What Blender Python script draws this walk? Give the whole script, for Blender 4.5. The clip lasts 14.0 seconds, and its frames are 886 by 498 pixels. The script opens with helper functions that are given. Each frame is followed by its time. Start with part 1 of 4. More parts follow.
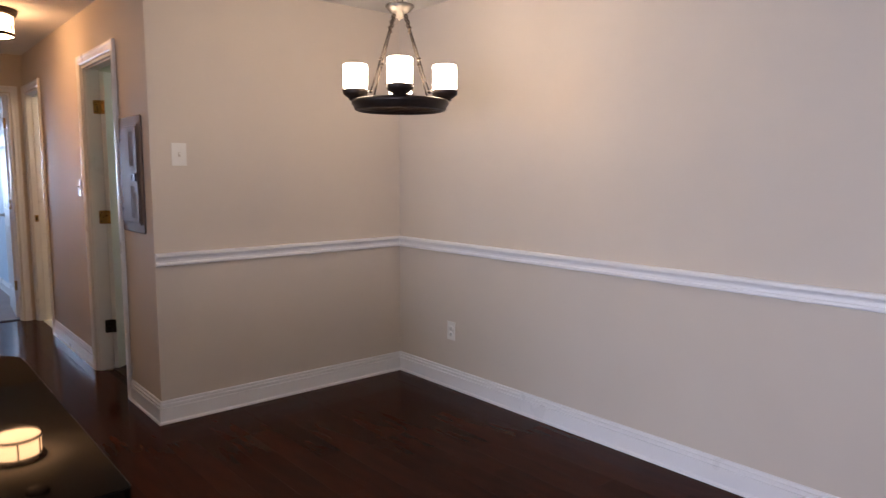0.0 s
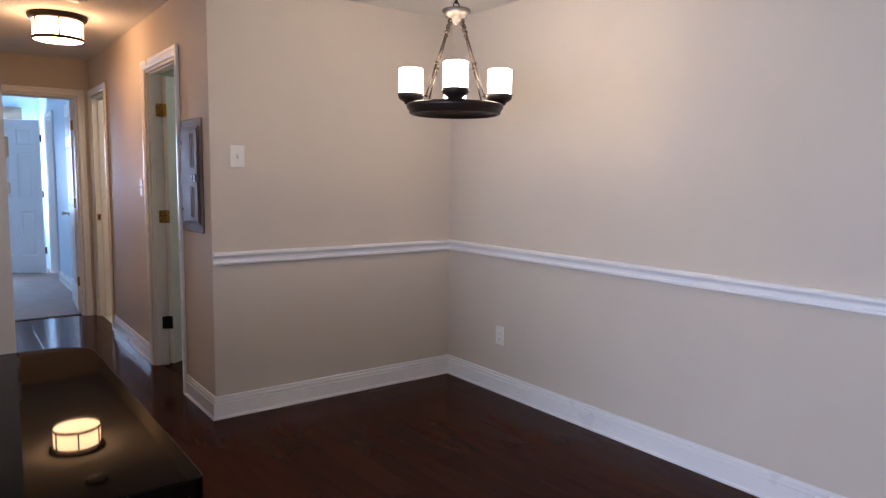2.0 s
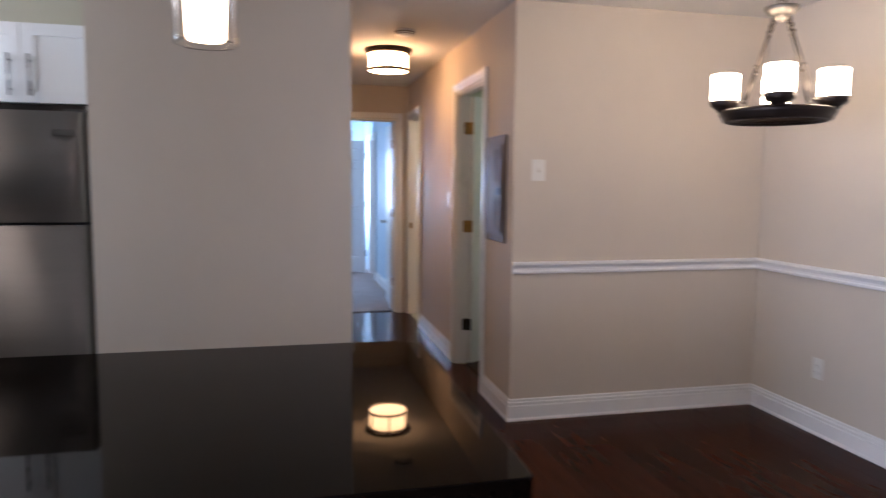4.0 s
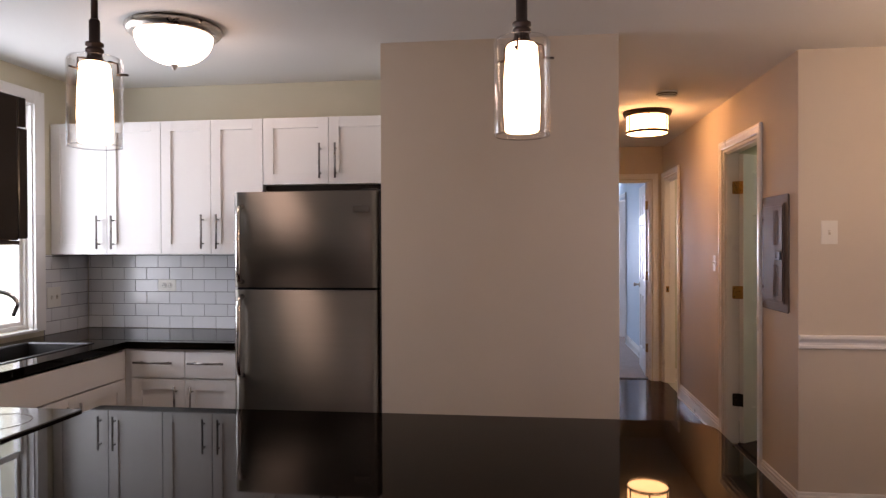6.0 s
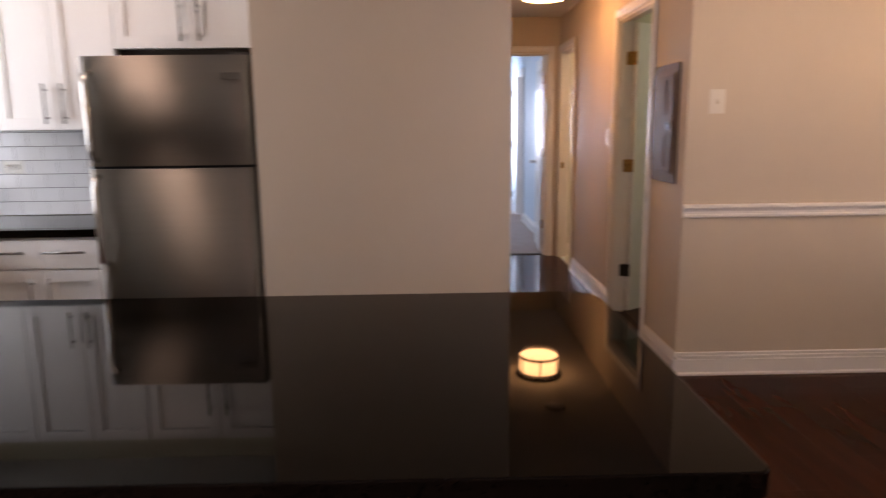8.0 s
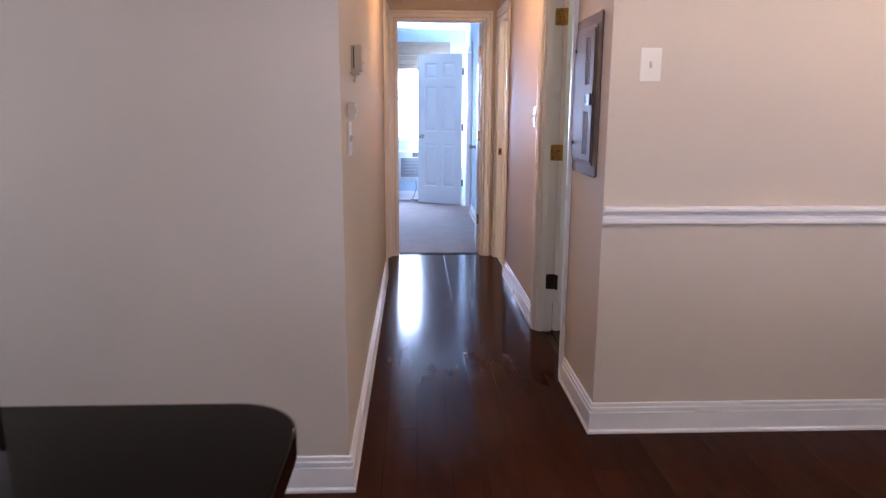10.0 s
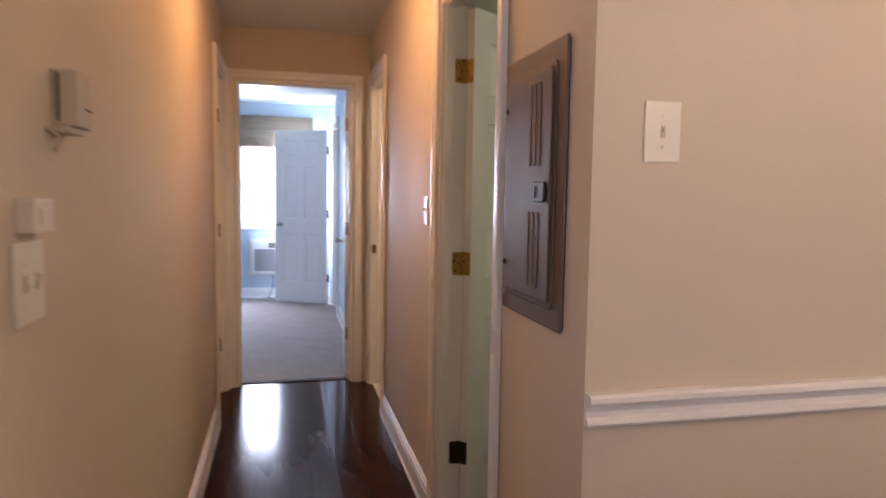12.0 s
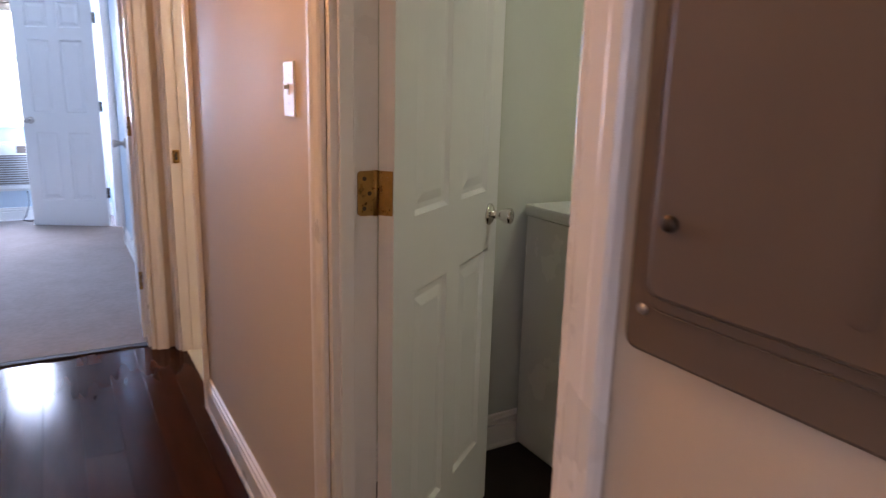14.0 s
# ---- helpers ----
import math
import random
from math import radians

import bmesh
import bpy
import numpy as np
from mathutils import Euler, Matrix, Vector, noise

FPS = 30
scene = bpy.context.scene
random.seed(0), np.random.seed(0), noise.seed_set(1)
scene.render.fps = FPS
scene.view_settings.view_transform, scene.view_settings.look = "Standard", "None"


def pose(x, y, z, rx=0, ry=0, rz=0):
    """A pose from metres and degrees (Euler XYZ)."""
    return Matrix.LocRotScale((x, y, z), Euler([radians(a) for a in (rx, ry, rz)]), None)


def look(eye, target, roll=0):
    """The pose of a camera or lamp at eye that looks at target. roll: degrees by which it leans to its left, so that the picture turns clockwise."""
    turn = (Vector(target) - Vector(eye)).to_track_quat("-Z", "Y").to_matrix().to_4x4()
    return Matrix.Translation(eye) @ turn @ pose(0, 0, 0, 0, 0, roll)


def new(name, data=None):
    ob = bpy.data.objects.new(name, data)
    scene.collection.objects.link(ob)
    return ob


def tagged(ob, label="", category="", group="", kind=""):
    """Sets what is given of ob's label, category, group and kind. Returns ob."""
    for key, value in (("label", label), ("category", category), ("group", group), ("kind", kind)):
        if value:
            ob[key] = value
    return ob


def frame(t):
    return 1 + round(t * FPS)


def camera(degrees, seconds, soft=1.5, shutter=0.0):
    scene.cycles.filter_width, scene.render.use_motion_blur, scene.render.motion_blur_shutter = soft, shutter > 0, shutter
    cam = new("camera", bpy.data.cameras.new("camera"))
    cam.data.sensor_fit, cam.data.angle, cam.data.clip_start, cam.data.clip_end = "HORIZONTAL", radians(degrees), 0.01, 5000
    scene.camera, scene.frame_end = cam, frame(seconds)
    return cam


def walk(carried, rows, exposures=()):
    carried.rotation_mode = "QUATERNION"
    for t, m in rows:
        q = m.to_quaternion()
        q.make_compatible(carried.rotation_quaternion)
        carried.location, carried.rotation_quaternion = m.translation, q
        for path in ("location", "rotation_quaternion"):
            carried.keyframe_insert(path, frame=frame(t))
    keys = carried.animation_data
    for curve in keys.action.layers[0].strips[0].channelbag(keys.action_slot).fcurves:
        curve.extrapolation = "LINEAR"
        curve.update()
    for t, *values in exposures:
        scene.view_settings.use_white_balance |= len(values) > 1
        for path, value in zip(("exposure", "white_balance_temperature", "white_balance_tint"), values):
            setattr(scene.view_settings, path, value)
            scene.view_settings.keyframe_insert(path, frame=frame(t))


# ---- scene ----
cam = camera(66.6, 14.0, soft=1.3, shutter=0.5)
PATH = [
    (0, (-1.147, -3.709, 1.375), (0.143, -2.198, 1.149), 0.1),
    (0.5, (-1.171, -3.695, 1.376), (0.062, -2.133, 1.176), 0.8),
    (1, (-1.182, -3.699, 1.379), (0.027, -2.117, 1.183), 0.5),
    (1.5, (-1.17, -3.69, 1.375), (0.031, -2.104, 1.17), 0.4),
    (2, (-1.179, -3.691, 1.37), (0.01, -2.097, 1.157), 0.7),
    (2.5, (-1.189, -3.691, 1.37), (-0.079, -2.042, 1.15), 0.4),
    (3, (-1.217, -3.687, 1.366), (-0.231, -1.961, 1.147), 0.6),
    (3.5, (-1.234, -3.678, 1.366), (-0.423, -1.863, 1.148), 0.4),
    (4, (-1.262, -3.67, 1.377), (-0.811, -1.731, 1.189), 0.5),
    (4.2, (-1.305, -3.657, 1.374), (-0.98, -1.692, 1.201), 0.6),
    (6.3, (-1.391, -3.679, 1.419), (-1.648, -1.695, 1.411), -0.3),
    (6.5, (-1.387, -3.673, 1.416), (-1.633, -1.688, 1.39), -0.3),
    (7, (-1.38, -3.663, 1.408), (-1.599, -1.676, 1.336), 0.1),
    (7.5, (-1.377, -3.635, 1.402), (-1.567, -1.653, 1.207), -0.4),
    (8, (-1.325, -3.497, 1.365), (-1.289, -1.53, 1.004), -0.7),
    (8.2, (-1.279, -3.413, 1.36), (-1.147, -1.449, 1.009), -0.7),
    (10.3, (-0.681, -2.383, 1.294), (-0.591, -0.429, 0.879), 0.6),
    (10.5, (-0.646, -2.264, 1.305), (-0.541, -0.311, 0.883), 0.9),
    (11, (-0.647, -1.914, 1.326), (-0.361, 0.044, 1.038), -0.4),
    (11.5, (-0.597, -1.548, 1.355), (-0.237, 0.416, 1.251), 0.4),
    (12, (-0.596, -1.233, 1.338), (-0.13, 0.705, 1.174), 0.9),
    (12.5, (-0.577, -0.88, 1.319), (0.087, 0.98, 1.003), 2.3),
    (13, (-0.506, -0.582, 1.296), (0.122, 1.27, 0.878), 2.9),
    (13.5, (-0.504, -0.243, 1.279), (0.316, 1.527, 0.838), 1.3),
    (14, (-0.465, 0.071, 1.265), (0.513, 1.756, 0.815), 1.5),
]
# the unseen stretch past the counter's corner
GAP = [(9.25, (-0.83, -2.93, 1.325), (-0.73, -0.98, 0.95), -0.4)]
walk(cam, [(t, look(e, g, r)) for t, e, g, r in sorted(PATH + GAP)],
     [(0, -0.1, 7000, 29), (0.4, -0.1, 6500, 25), (1.5, -0.08, 6500, 26), (2.6, -0.06, 6400, 26), (3.4, 0.07, 6400, 26), (4.1, 0.1, 6600, 27), (6.4, -0.27, 9200, 43), (7.5, -0.27, 9900, 46), (8.2, 0.24, 8600, 38), (10.3, 0.58, 6400, 33),
      (11.0, 0.48, 6350, 29), (11.6, 0.32, 7900, 33), (12.1, 0.2, 8200, 36), (12.6, 0.14, 8000, 37), (13.2, 0.2, 7200, 34), (14, 0.48, 7450, 38)])

# ---- light ----
world = bpy.data.worlds.new("sky")
scene.world = world
world.use_nodes = True
wn = world.node_tree.nodes
sky = wn.new("ShaderNodeTexSky")
sky.sky_type, sky.sun_disc, sky.sun_elevation, sky.sun_rotation = "NISHITA", False, radians(40), radians(200)
world.node_tree.links.new(sky.outputs[0], wn["Background"].inputs[0])
wn["Background"].inputs[1].default_value = 0.12

DAY = (0.62, 0.78, 1.0)


def window_light(name, m, w, h, watts, colour=DAY):
    """Daylight that enters by a window's opening."""
    lamp = bpy.data.lights.new(name, "AREA")
    lamp.shape, lamp.size, lamp.size_y, lamp.energy, lamp.color = "RECTANGLE", w, h, watts, colour
    ob = new(name, lamp)
    ob.matrix_world = m
    return ob


window_light("daylight_kitchen", look((-4.40, -0.64, 1.57), (0, -0.64, 1.35)), 1.0, 1.15, 32, (0.42, 0.73, 1.0))
window_light("daylight_living", look((-4.40, -4.55, 1.05), (0, -4.40, -0.75)), 2.2, 1.6, 180, (0.55, 0.70, 1.0))
window_light("daylight_bedroom", look((-0.64, 7.60, 1.47), (-0.64, 0, 1.1)), 0.8, 1.1, 205, (0.42, 0.68, 1.0))
window_light("daylight_ensuite", look((1.46, 6.6, 1.45), (0, 6.5, 1.2)), 0.55, 0.8, 26)

# ---- materials ----


def mat(name, col, rough=0.5, metal=0.0, var=0.05, scale=5.0, bump=0.0, bscale=160.0, rvar=0.06,
        stretch=(1, 1, 1), coat=0.0, rand=0.0, stain=0.6, detail=6):
    m = bpy.data.materials.new(name)
    m.use_nodes = True
    nt, b = m.node_tree, m.node_tree.nodes["Principled BSDF"]
    n, link = nt.nodes.new, nt.links.new
    co, mp = n("ShaderNodeTexCoord"), n("ShaderNodeMapping")
    mp.inputs["Scale"].default_value = stretch
    link(co.outputs["Object"], mp.inputs[0])
    fine, broad = n("ShaderNodeTexNoise"), n("ShaderNodeTexNoise")
    fine.inputs["Scale"].default_value, fine.inputs["Detail"].default_value = scale, detail
    broad.inputs["Scale"].default_value, broad.inputs["Detail"].default_value = scale * 0.13, 3
    link(mp.outputs[0], fine.inputs[0])
    link(mp.outputs[0], broad.inputs[0])
    add = n("ShaderNodeMath")
    add.operation = "MULTIPLY_ADD"
    add.inputs[1].default_value = stain
    link(broad.outputs[0], add.inputs[0])
    link(fine.outputs[0], add.inputs[2])
    ramp = n("ShaderNodeMapRange")
    ramp.inputs["From Min"].default_value, ramp.inputs["From Max"].default_value = 0.3 + 0.3 * stain, 0.7 + 0.7 * stain
    ramp.inputs["To Min"].default_value, ramp.inputs["To Max"].default_value = 1 - var, 1 + var
    link(add.outputs[0], ramp.inputs[0])
    value = ramp.outputs[0]
    if rand:
        info, rr, mul = n("ShaderNodeObjectInfo"), n("ShaderNodeMapRange"), n("ShaderNodeMath")
        rr.inputs["To Min"].default_value, rr.inputs["To Max"].default_value = 1 - rand, 1 + rand
        mul.operation = "MULTIPLY"
        link(info.outputs["Random"], rr.inputs[0])
        link(rr.outputs[0], mul.inputs[0])
        link(value, mul.inputs[1])
        value = mul.outputs[0]
    tint = n("ShaderNodeVectorMath")
    tint.operation = "SCALE"
    tint.inputs[0].default_value = col
    link(value, tint.inputs["Scale"])
    link(tint.outputs[0], b.inputs["Base Color"])
    r2 = n("ShaderNodeMapRange")
    r2.inputs["From Min"].default_value, r2.inputs["From Max"].default_value = 0.3, 0.7
    r2.inputs["To Min"].default_value, r2.inputs["To Max"].default_value = max(0.02, rough - rvar), rough + rvar
    link(fine.outputs[0], r2.inputs[0])
    link(r2.outputs[0], b.inputs["Roughness"])
    b.inputs["Metallic"].default_value = metal
    b.inputs["Coat Weight"].default_value = coat
    b.inputs["Coat Roughness"].default_value = 0.08
    if bump:
        grain, bp = n("ShaderNodeTexNoise"), n("ShaderNodeBump")
        grain.inputs["Scale"].default_value, grain.inputs["Detail"].default_value = bscale, 4
        bp.inputs["Strength"].default_value, bp.inputs["Distance"].default_value = bump, 0.002
        link(mp.outputs[0], grain.inputs[0])
        link(grain.outputs[0], bp.inputs["Height"])
        link(bp.outputs[0], b.inputs["Normal"])
    return m


def glow(name, col, strength, base=(0.85, 0.83, 0.78)):
    m = mat(name, base, 0.35, var=0.02)
    b = m.node_tree.nodes["Principled BSDF"]
    b.inputs["Emission Color"].default_value = (*col, 1)
    b.inputs["Emission Strength"].default_value = strength
    return m


PAINT = mat("wall_paint", (0.63, 0.552, 0.46), 0.62, var=0.025, scale=3, bump=0.12, bscale=260)
BLUEPAINT = mat("bedroom_paint", (0.52, 0.66, 0.75), 0.6, var=0.025, scale=3, bump=0.1, bscale=260)
CREAM = mat("kitchen_paint", (0.64, 0.60, 0.47), 0.6, var=0.025, scale=3, bump=0.1, bscale=260)
PALE = mat("laundry_paint", (0.62, 0.64, 0.56), 0.6, var=0.03, scale=3, bump=0.1, bscale=260)
for matte in (PAINT, BLUEPAINT, CREAM, PALE):
    matte.node_tree.nodes["Principled BSDF"].inputs["Specular IOR Level"].default_value = 0.25
CEIL = mat("ceiling_paint", (0.74, 0.72, 0.68), 0.8, var=0.02, scale=2, bump=0.15, bscale=220)
TRIM = mat("trim_paint", (0.82, 0.81, 0.79), 0.32, var=0.02, scale=4)
DOORW = mat("door_paint", (0.78, 0.78, 0.76), 0.36, var=0.02, scale=5)
CABW = mat("cabinet_lacquer", (0.80, 0.79, 0.77), 0.3, var=0.005, scale=4, rvar=0.01)
WOOD = mat("floor_wood", (0.041, 0.0110, 0.0050), 0.15, var=0.24, scale=5, stretch=(4, 0.7, 1), rand=0.16, rvar=0.02, detail=5)
WOOD.node_tree.nodes["Principled BSDF"].inputs["IOR"].default_value = 1.135
SUBFLOOR = mat("subfloor", (0.02, 0.010, 0.008), 0.7)
CARPET = mat("carpet_pile", (0.30, 0.245, 0.23), 0.95, var=0.16, scale=40, bump=1.0, bscale=420)
GRANITE = mat("black_granite", (0.0034, 0.0020, 0.0013), 0.028, var=0.5, scale=90, rvar=0.006)
GRANITE.node_tree.nodes["Principled BSDF"].inputs["IOR"].default_value = 1.15
STEEL = mat("brushed_steel", (0.27, 0.243, 0.22), 0.43, 1.0, var=0.04, scale=60, stretch=(0.3, 0.3, 6), rvar=0.03, bump=0.06)
STEEL.node_tree.nodes["Principled BSDF"].inputs["Anisotropic"].default_value = 1.0
grain_way = STEEL.node_tree.nodes.new("ShaderNodeCombineXYZ")
grain_way.inputs[2].default_value = 1.0
STEEL.node_tree.links.new(grain_way.outputs[0], STEEL.node_tree.nodes["Principled BSDF"].inputs["Tangent"])
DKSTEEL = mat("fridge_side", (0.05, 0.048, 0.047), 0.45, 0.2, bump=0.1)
CHROME = mat("polished_nickel", (0.62, 0.60, 0.57), 0.16, 1.0, var=0.04)
AGED = mat("aged_nickel", (0.085, 0.065, 0.05), 0.38, 1.0, var=0.2, scale=30)
SINKDARK = mat("dark_sink_composite", (0.012, 0.012, 0.012), 0.35, var=0.2, scale=120)
BARMETAL = mat("satin_bar_metal", (0.24, 0.225, 0.21), 0.3, 1.0, var=0.05, scale=20)
HUBMETAL = mat("satin_hub_metal", (0.24, 0.22, 0.20), 0.5, 1.0, var=0.08, scale=20)
NICKEL = mat("brushed_nickel", (0.50, 0.46, 0.42), 0.3, 1.0, var=0.06, scale=20)
BRASS = mat("old_brass", (0.40, 0.24, 0.085), 0.34, 1.0, var=0.25, scale=60, rvar=0.12)
DARKBR = mat("dark_bronze", (0.030, 0.020, 0.015), 0.42, 0.6, var=0.3, scale=25)
BLACK = mat("black_gloss", (0.012, 0.012, 0.013), 0.12, var=0.2)
PLASTIC = mat("ivory_plastic", (0.76, 0.74, 0.68), 0.35, var=0.02)
FITTING = mat("white_fitting", (0.74, 0.71, 0.66), 0.45, var=0.03)
CHIME = mat("aged_beige_plastic", (0.52, 0.46, 0.37), 0.45, var=0.08)
WHITEPL = mat("white_plastic", (0.80, 0.80, 0.79), 0.35, var=0.02)
PANELG = mat("panel_grey", (0.135, 0.100, 0.078), 0.5, 0.0, var=0.06, scale=8, bump=0.05)
LATCH = mat("latch_plastic", (0.02, 0.018, 0.034), 0.3, var=0.05)
TILE = mat("glazed_tile", (0.72, 0.73, 0.74), 0.12, var=0.03, scale=9, rand=0.03, rvar=0.04)
GROUT = mat("tile_grout", (0.20, 0.20, 0.20), 0.9, var=0.08, scale=60)
BAMBOO = mat("woven_bamboo", (0.20, 0.145, 0.10), 0.7, var=0.45, scale=26, stretch=(0.3, 1, 9), bump=0.5, bscale=60)
GRILLE = mat("grille_grey", (0.36, 0.37, 0.38), 0.5, var=0.03)
ENAMEL = mat("white_enamel", (0.74, 0.75, 0.73), 0.25, var=0.02)
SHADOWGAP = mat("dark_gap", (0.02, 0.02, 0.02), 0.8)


def thin_glass(name):
    """A thin clear wall: see-through, with a sheen."""
    m = bpy.data.materials.new(name)
    m.use_nodes = True
    nt = m.node_tree
    nt.nodes.remove(nt.nodes["Principled BSDF"])
    clear, sheen, mix, face, power = (nt.nodes.new(k) for k in ("ShaderNodeBsdfTransparent", "ShaderNodeBsdfGlossy", "ShaderNodeMixShader", "ShaderNodeLayerWeight", "ShaderNodeMath"))
    clear.inputs[0].default_value = (0.985, 0.98, 0.97, 1)
    sheen.inputs["Roughness"].default_value = 0.03
    power.operation = "POWER"
    power.inputs[1].default_value = 3.0
    nt.links.new(face.outputs["Facing"], power.inputs[0])
    nt.links.new(power.outputs[0], mix.inputs[0])
    nt.links.new(clear.outputs[0], mix.inputs[1])
    nt.links.new(sheen.outputs[0], mix.inputs[2])
    nt.links.new(mix.outputs[0], nt.nodes["Material Output"].inputs[0])
    return m


SHEER = thin_glass("thin_clear_glass")
SHADE_CH = glow("lit_opal_chandelier", (1.0, 0.865, 0.615), 28.5)
SHADE_PD = glow("lit_opal_pendant", (1.0, 0.74, 0.50), 14)
SHADE_KT = glow("lit_dome", (1.0, 0.94, 0.86), 10.5)
SHADE_HL = glow("lit_drum", (1.0, 0.61, 0.29), 23)
LAMP_LA = glow("lit_laundry_lamp", (0.74, 1.0, 0.84), 30)
LAMP_BA = glow("lit_bath_lamp", (1.0, 0.90, 0.70), 50)
OUTSIDE = glow("bright_outside", (0.70, 0.86, 1.0), 4.2, (0.5, 0.5, 0.5))

# ---- mesh helpers ----


def box(bm, x0, x1, y0, y1, z0, z1, bevel=0.0):
    v = [bm.verts.new((x, y, z)) for z in (z0, z1) for y in (y0, y1) for x in (x0, x1)]
    fs = [bm.faces.new([v[i] for i in q]) for q in
          ((0, 2, 3, 1), (4, 5, 7, 6), (0, 1, 5, 4), (2, 6, 7, 3), (0, 4, 6, 2), (1, 3, 7, 5))]
    if bevel:
        bmesh.ops.bevel(bm, geom=list({e for f in fs for e in f.edges}), offset=bevel, segments=2, profile=0.6, affect="EDGES")
    return bm


def boxed(*a, bevel=0.0):
    return box(bmesh.new(), *a, bevel=bevel)


def lathe(bm, prof, at=(0, 0, 0), seg=32, axis="z"):
    """Turn a profile of (radius, height) round an axis."""
    def put(r, h, a):
        c, s = r * math.cos(a), r * math.sin(a)
        p = {"z": (c, s, h), "y": (c, h, s), "x": (h, c, s)}[axis]
        return bm.verts.new([p[i] + at[i] for i in range(3)])
    rings = [[put(r, h, 2 * math.pi * k / seg) for k in range(seg)] for r, h in prof]
    for a, b in zip(rings, rings[1:]):
        for k in range(seg):
            f = bm.faces.new((a[k], a[(k + 1) % seg], b[(k + 1) % seg], b[k]))
            f.smooth = True
    closed = prof[0] == prof[-1]
    if prof[0][0] > 1e-5 and not closed:
        bm.faces.new(rings[0][::-1])
    if prof[-1][0] > 1e-5 and not closed:
        bm.faces.new(rings[-1])
    return bm


def tube(bm, pts, r, seg=10):
    """A round bar through points."""
    pts = [Vector(p) for p in pts]
    rings = []
    for i, p in enumerate(pts):
        d = (pts[min(i + 1, len(pts) - 1)] - pts[max(i - 1, 0)]).normalized()
        u = d.orthogonal().normalized() if i == 0 else (rings_u - d * rings_u.dot(d)).normalized()
        rings_u = u
        w = d.cross(u)
        rings.append([bm.verts.new(p + r * (math.cos(2 * math.pi * k / seg) * u + math.sin(2 * math.pi * k / seg) * w)) for k in range(seg)])
    for a, b in zip(rings, rings[1:]):
        for k in range(seg):
            bm.faces.new((a[k], a[(k + 1) % seg], b[(k + 1) % seg], b[k])).smooth = True
    bm.faces.new(rings[0][::-1])
    bm.faces.new(rings[-1])
    return bm


def sweep(bm, path, prof, side, put):
    """Run a closed profile of (offset, out) along a flat path with mitred corners; put(a, b, out) gives the place."""
    p = [Vector(q) for q in path]
    n = [side * Vector((-(b - a).y, (b - a).x)).normalized() for a, b in zip(p, p[1:])]
    rings = []
    for i, q in enumerate(p):
        n1, n2 = n[max(i - 1, 0)], n[min(i, len(n) - 1)]
        m = (n1 + n2) / (1 + n1.dot(n2))
        rings.append([bm.verts.new(put(*(q + m * o), h)) for o, h in prof])
    k = len(prof)
    for a, b in zip(rings, rings[1:]):
        for j in range(k):
            bm.faces.new((a[j], a[(j + 1) % k], b[(j + 1) % k], b[j]))
    bm.faces.new(rings[0])
    bm.faces.new(rings[-1])
    bmesh.ops.recalc_face_normals(bm, faces=bm.faces)
    return bm


def part(name, bm, material, parent=None, label="", fix=True):
    """Links a bmesh as one mesh object, under a thing or a part."""
    if fix:
        bmesh.ops.recalc_face_normals(bm, faces=bm.faces)
    me = bpy.data.meshes.new(name)
    bm.to_mesh(me)
    bm.free()
    me.materials.append(material)
    ob = new(name, me)
    if parent:
        ob.parent = parent
        ob.matrix_parent_inverse = Matrix.Translation(parent.location).inverted()
    return tagged(ob, label)


def thing(name, at, label, category, group=""):
    ob = new(name)
    ob.location = at
    ob.empty_display_size = 0.1
    return tagged(ob, label, category, group)


def structure(name, bm, material, label=""):
    return tagged(part(name, bm, material, None, label), kind="structure")


# ---- the shell ----
H = 2.41
XR, XL, YB = 1.63, -4.175, -6.20       # dining wall, kitchen window wall, living room's back wall
HW = 0.094                            # thickness of the hall wall
HX = -0.955                           # hall's other wall
WY = -0.40                            # wall beside the fridge
KY = 0.32                             # kitchen's tiled wall
EY0, EY1 = 3.475, 3.60                # wall at the hall's end
BY = 7.42                             # bedroom's window wall


def pierced(bm, u0, u1, openings, z0, z1, d0, d1, put):
    """One closed wall mesh from u0 to u1 with openings (u0, u1, z0, z1), between the depths d0 and d1."""
    us = sorted({u0, u1, *(o[0] for o in openings), *(o[1] for o in openings)})
    zs = sorted({z0, z1, *(max(z0, o[2]) for o in openings), *(min(z1, o[3]) for o in openings)})

    def solid(i, k):
        if not (0 <= i < len(us) - 1 and 0 <= k < len(zs) - 1):
            return False
        a, b = (us[i] + us[i + 1]) / 2, (zs[k] + zs[k + 1]) / 2
        return not any(o[0] < a < o[1] and o[2] < b < o[3] for o in openings)
    made = {}

    def v(i, k, d):
        if (i, k, d) not in made:
            made[i, k, d] = bm.verts.new(put(us[i], zs[k], (d0, d1)[d]))
        return made[i, k, d]
    for i in range(len(us) - 1):
        for k in range(len(zs) - 1):
            if not solid(i, k):
                continue
            for d in (0, 1):
                bm.faces.new([v(i, k, d), v(i + 1, k, d), v(i + 1, k + 1, d), v(i, k + 1, d)])
            for di, dk, p, q in ((-1, 0, (i, k), (i, k + 1)), (1, 0, (i + 1, k), (i + 1, k + 1)), (0, -1, (i, k), (i + 1, k)), (0, 1, (i, k + 1), (i + 1, k + 1))):
                if not solid(i + di, k + dk):
                    bm.faces.new([v(*p, 0), v(*q, 0), v(*q, 1), v(*p, 1)])
    return bm


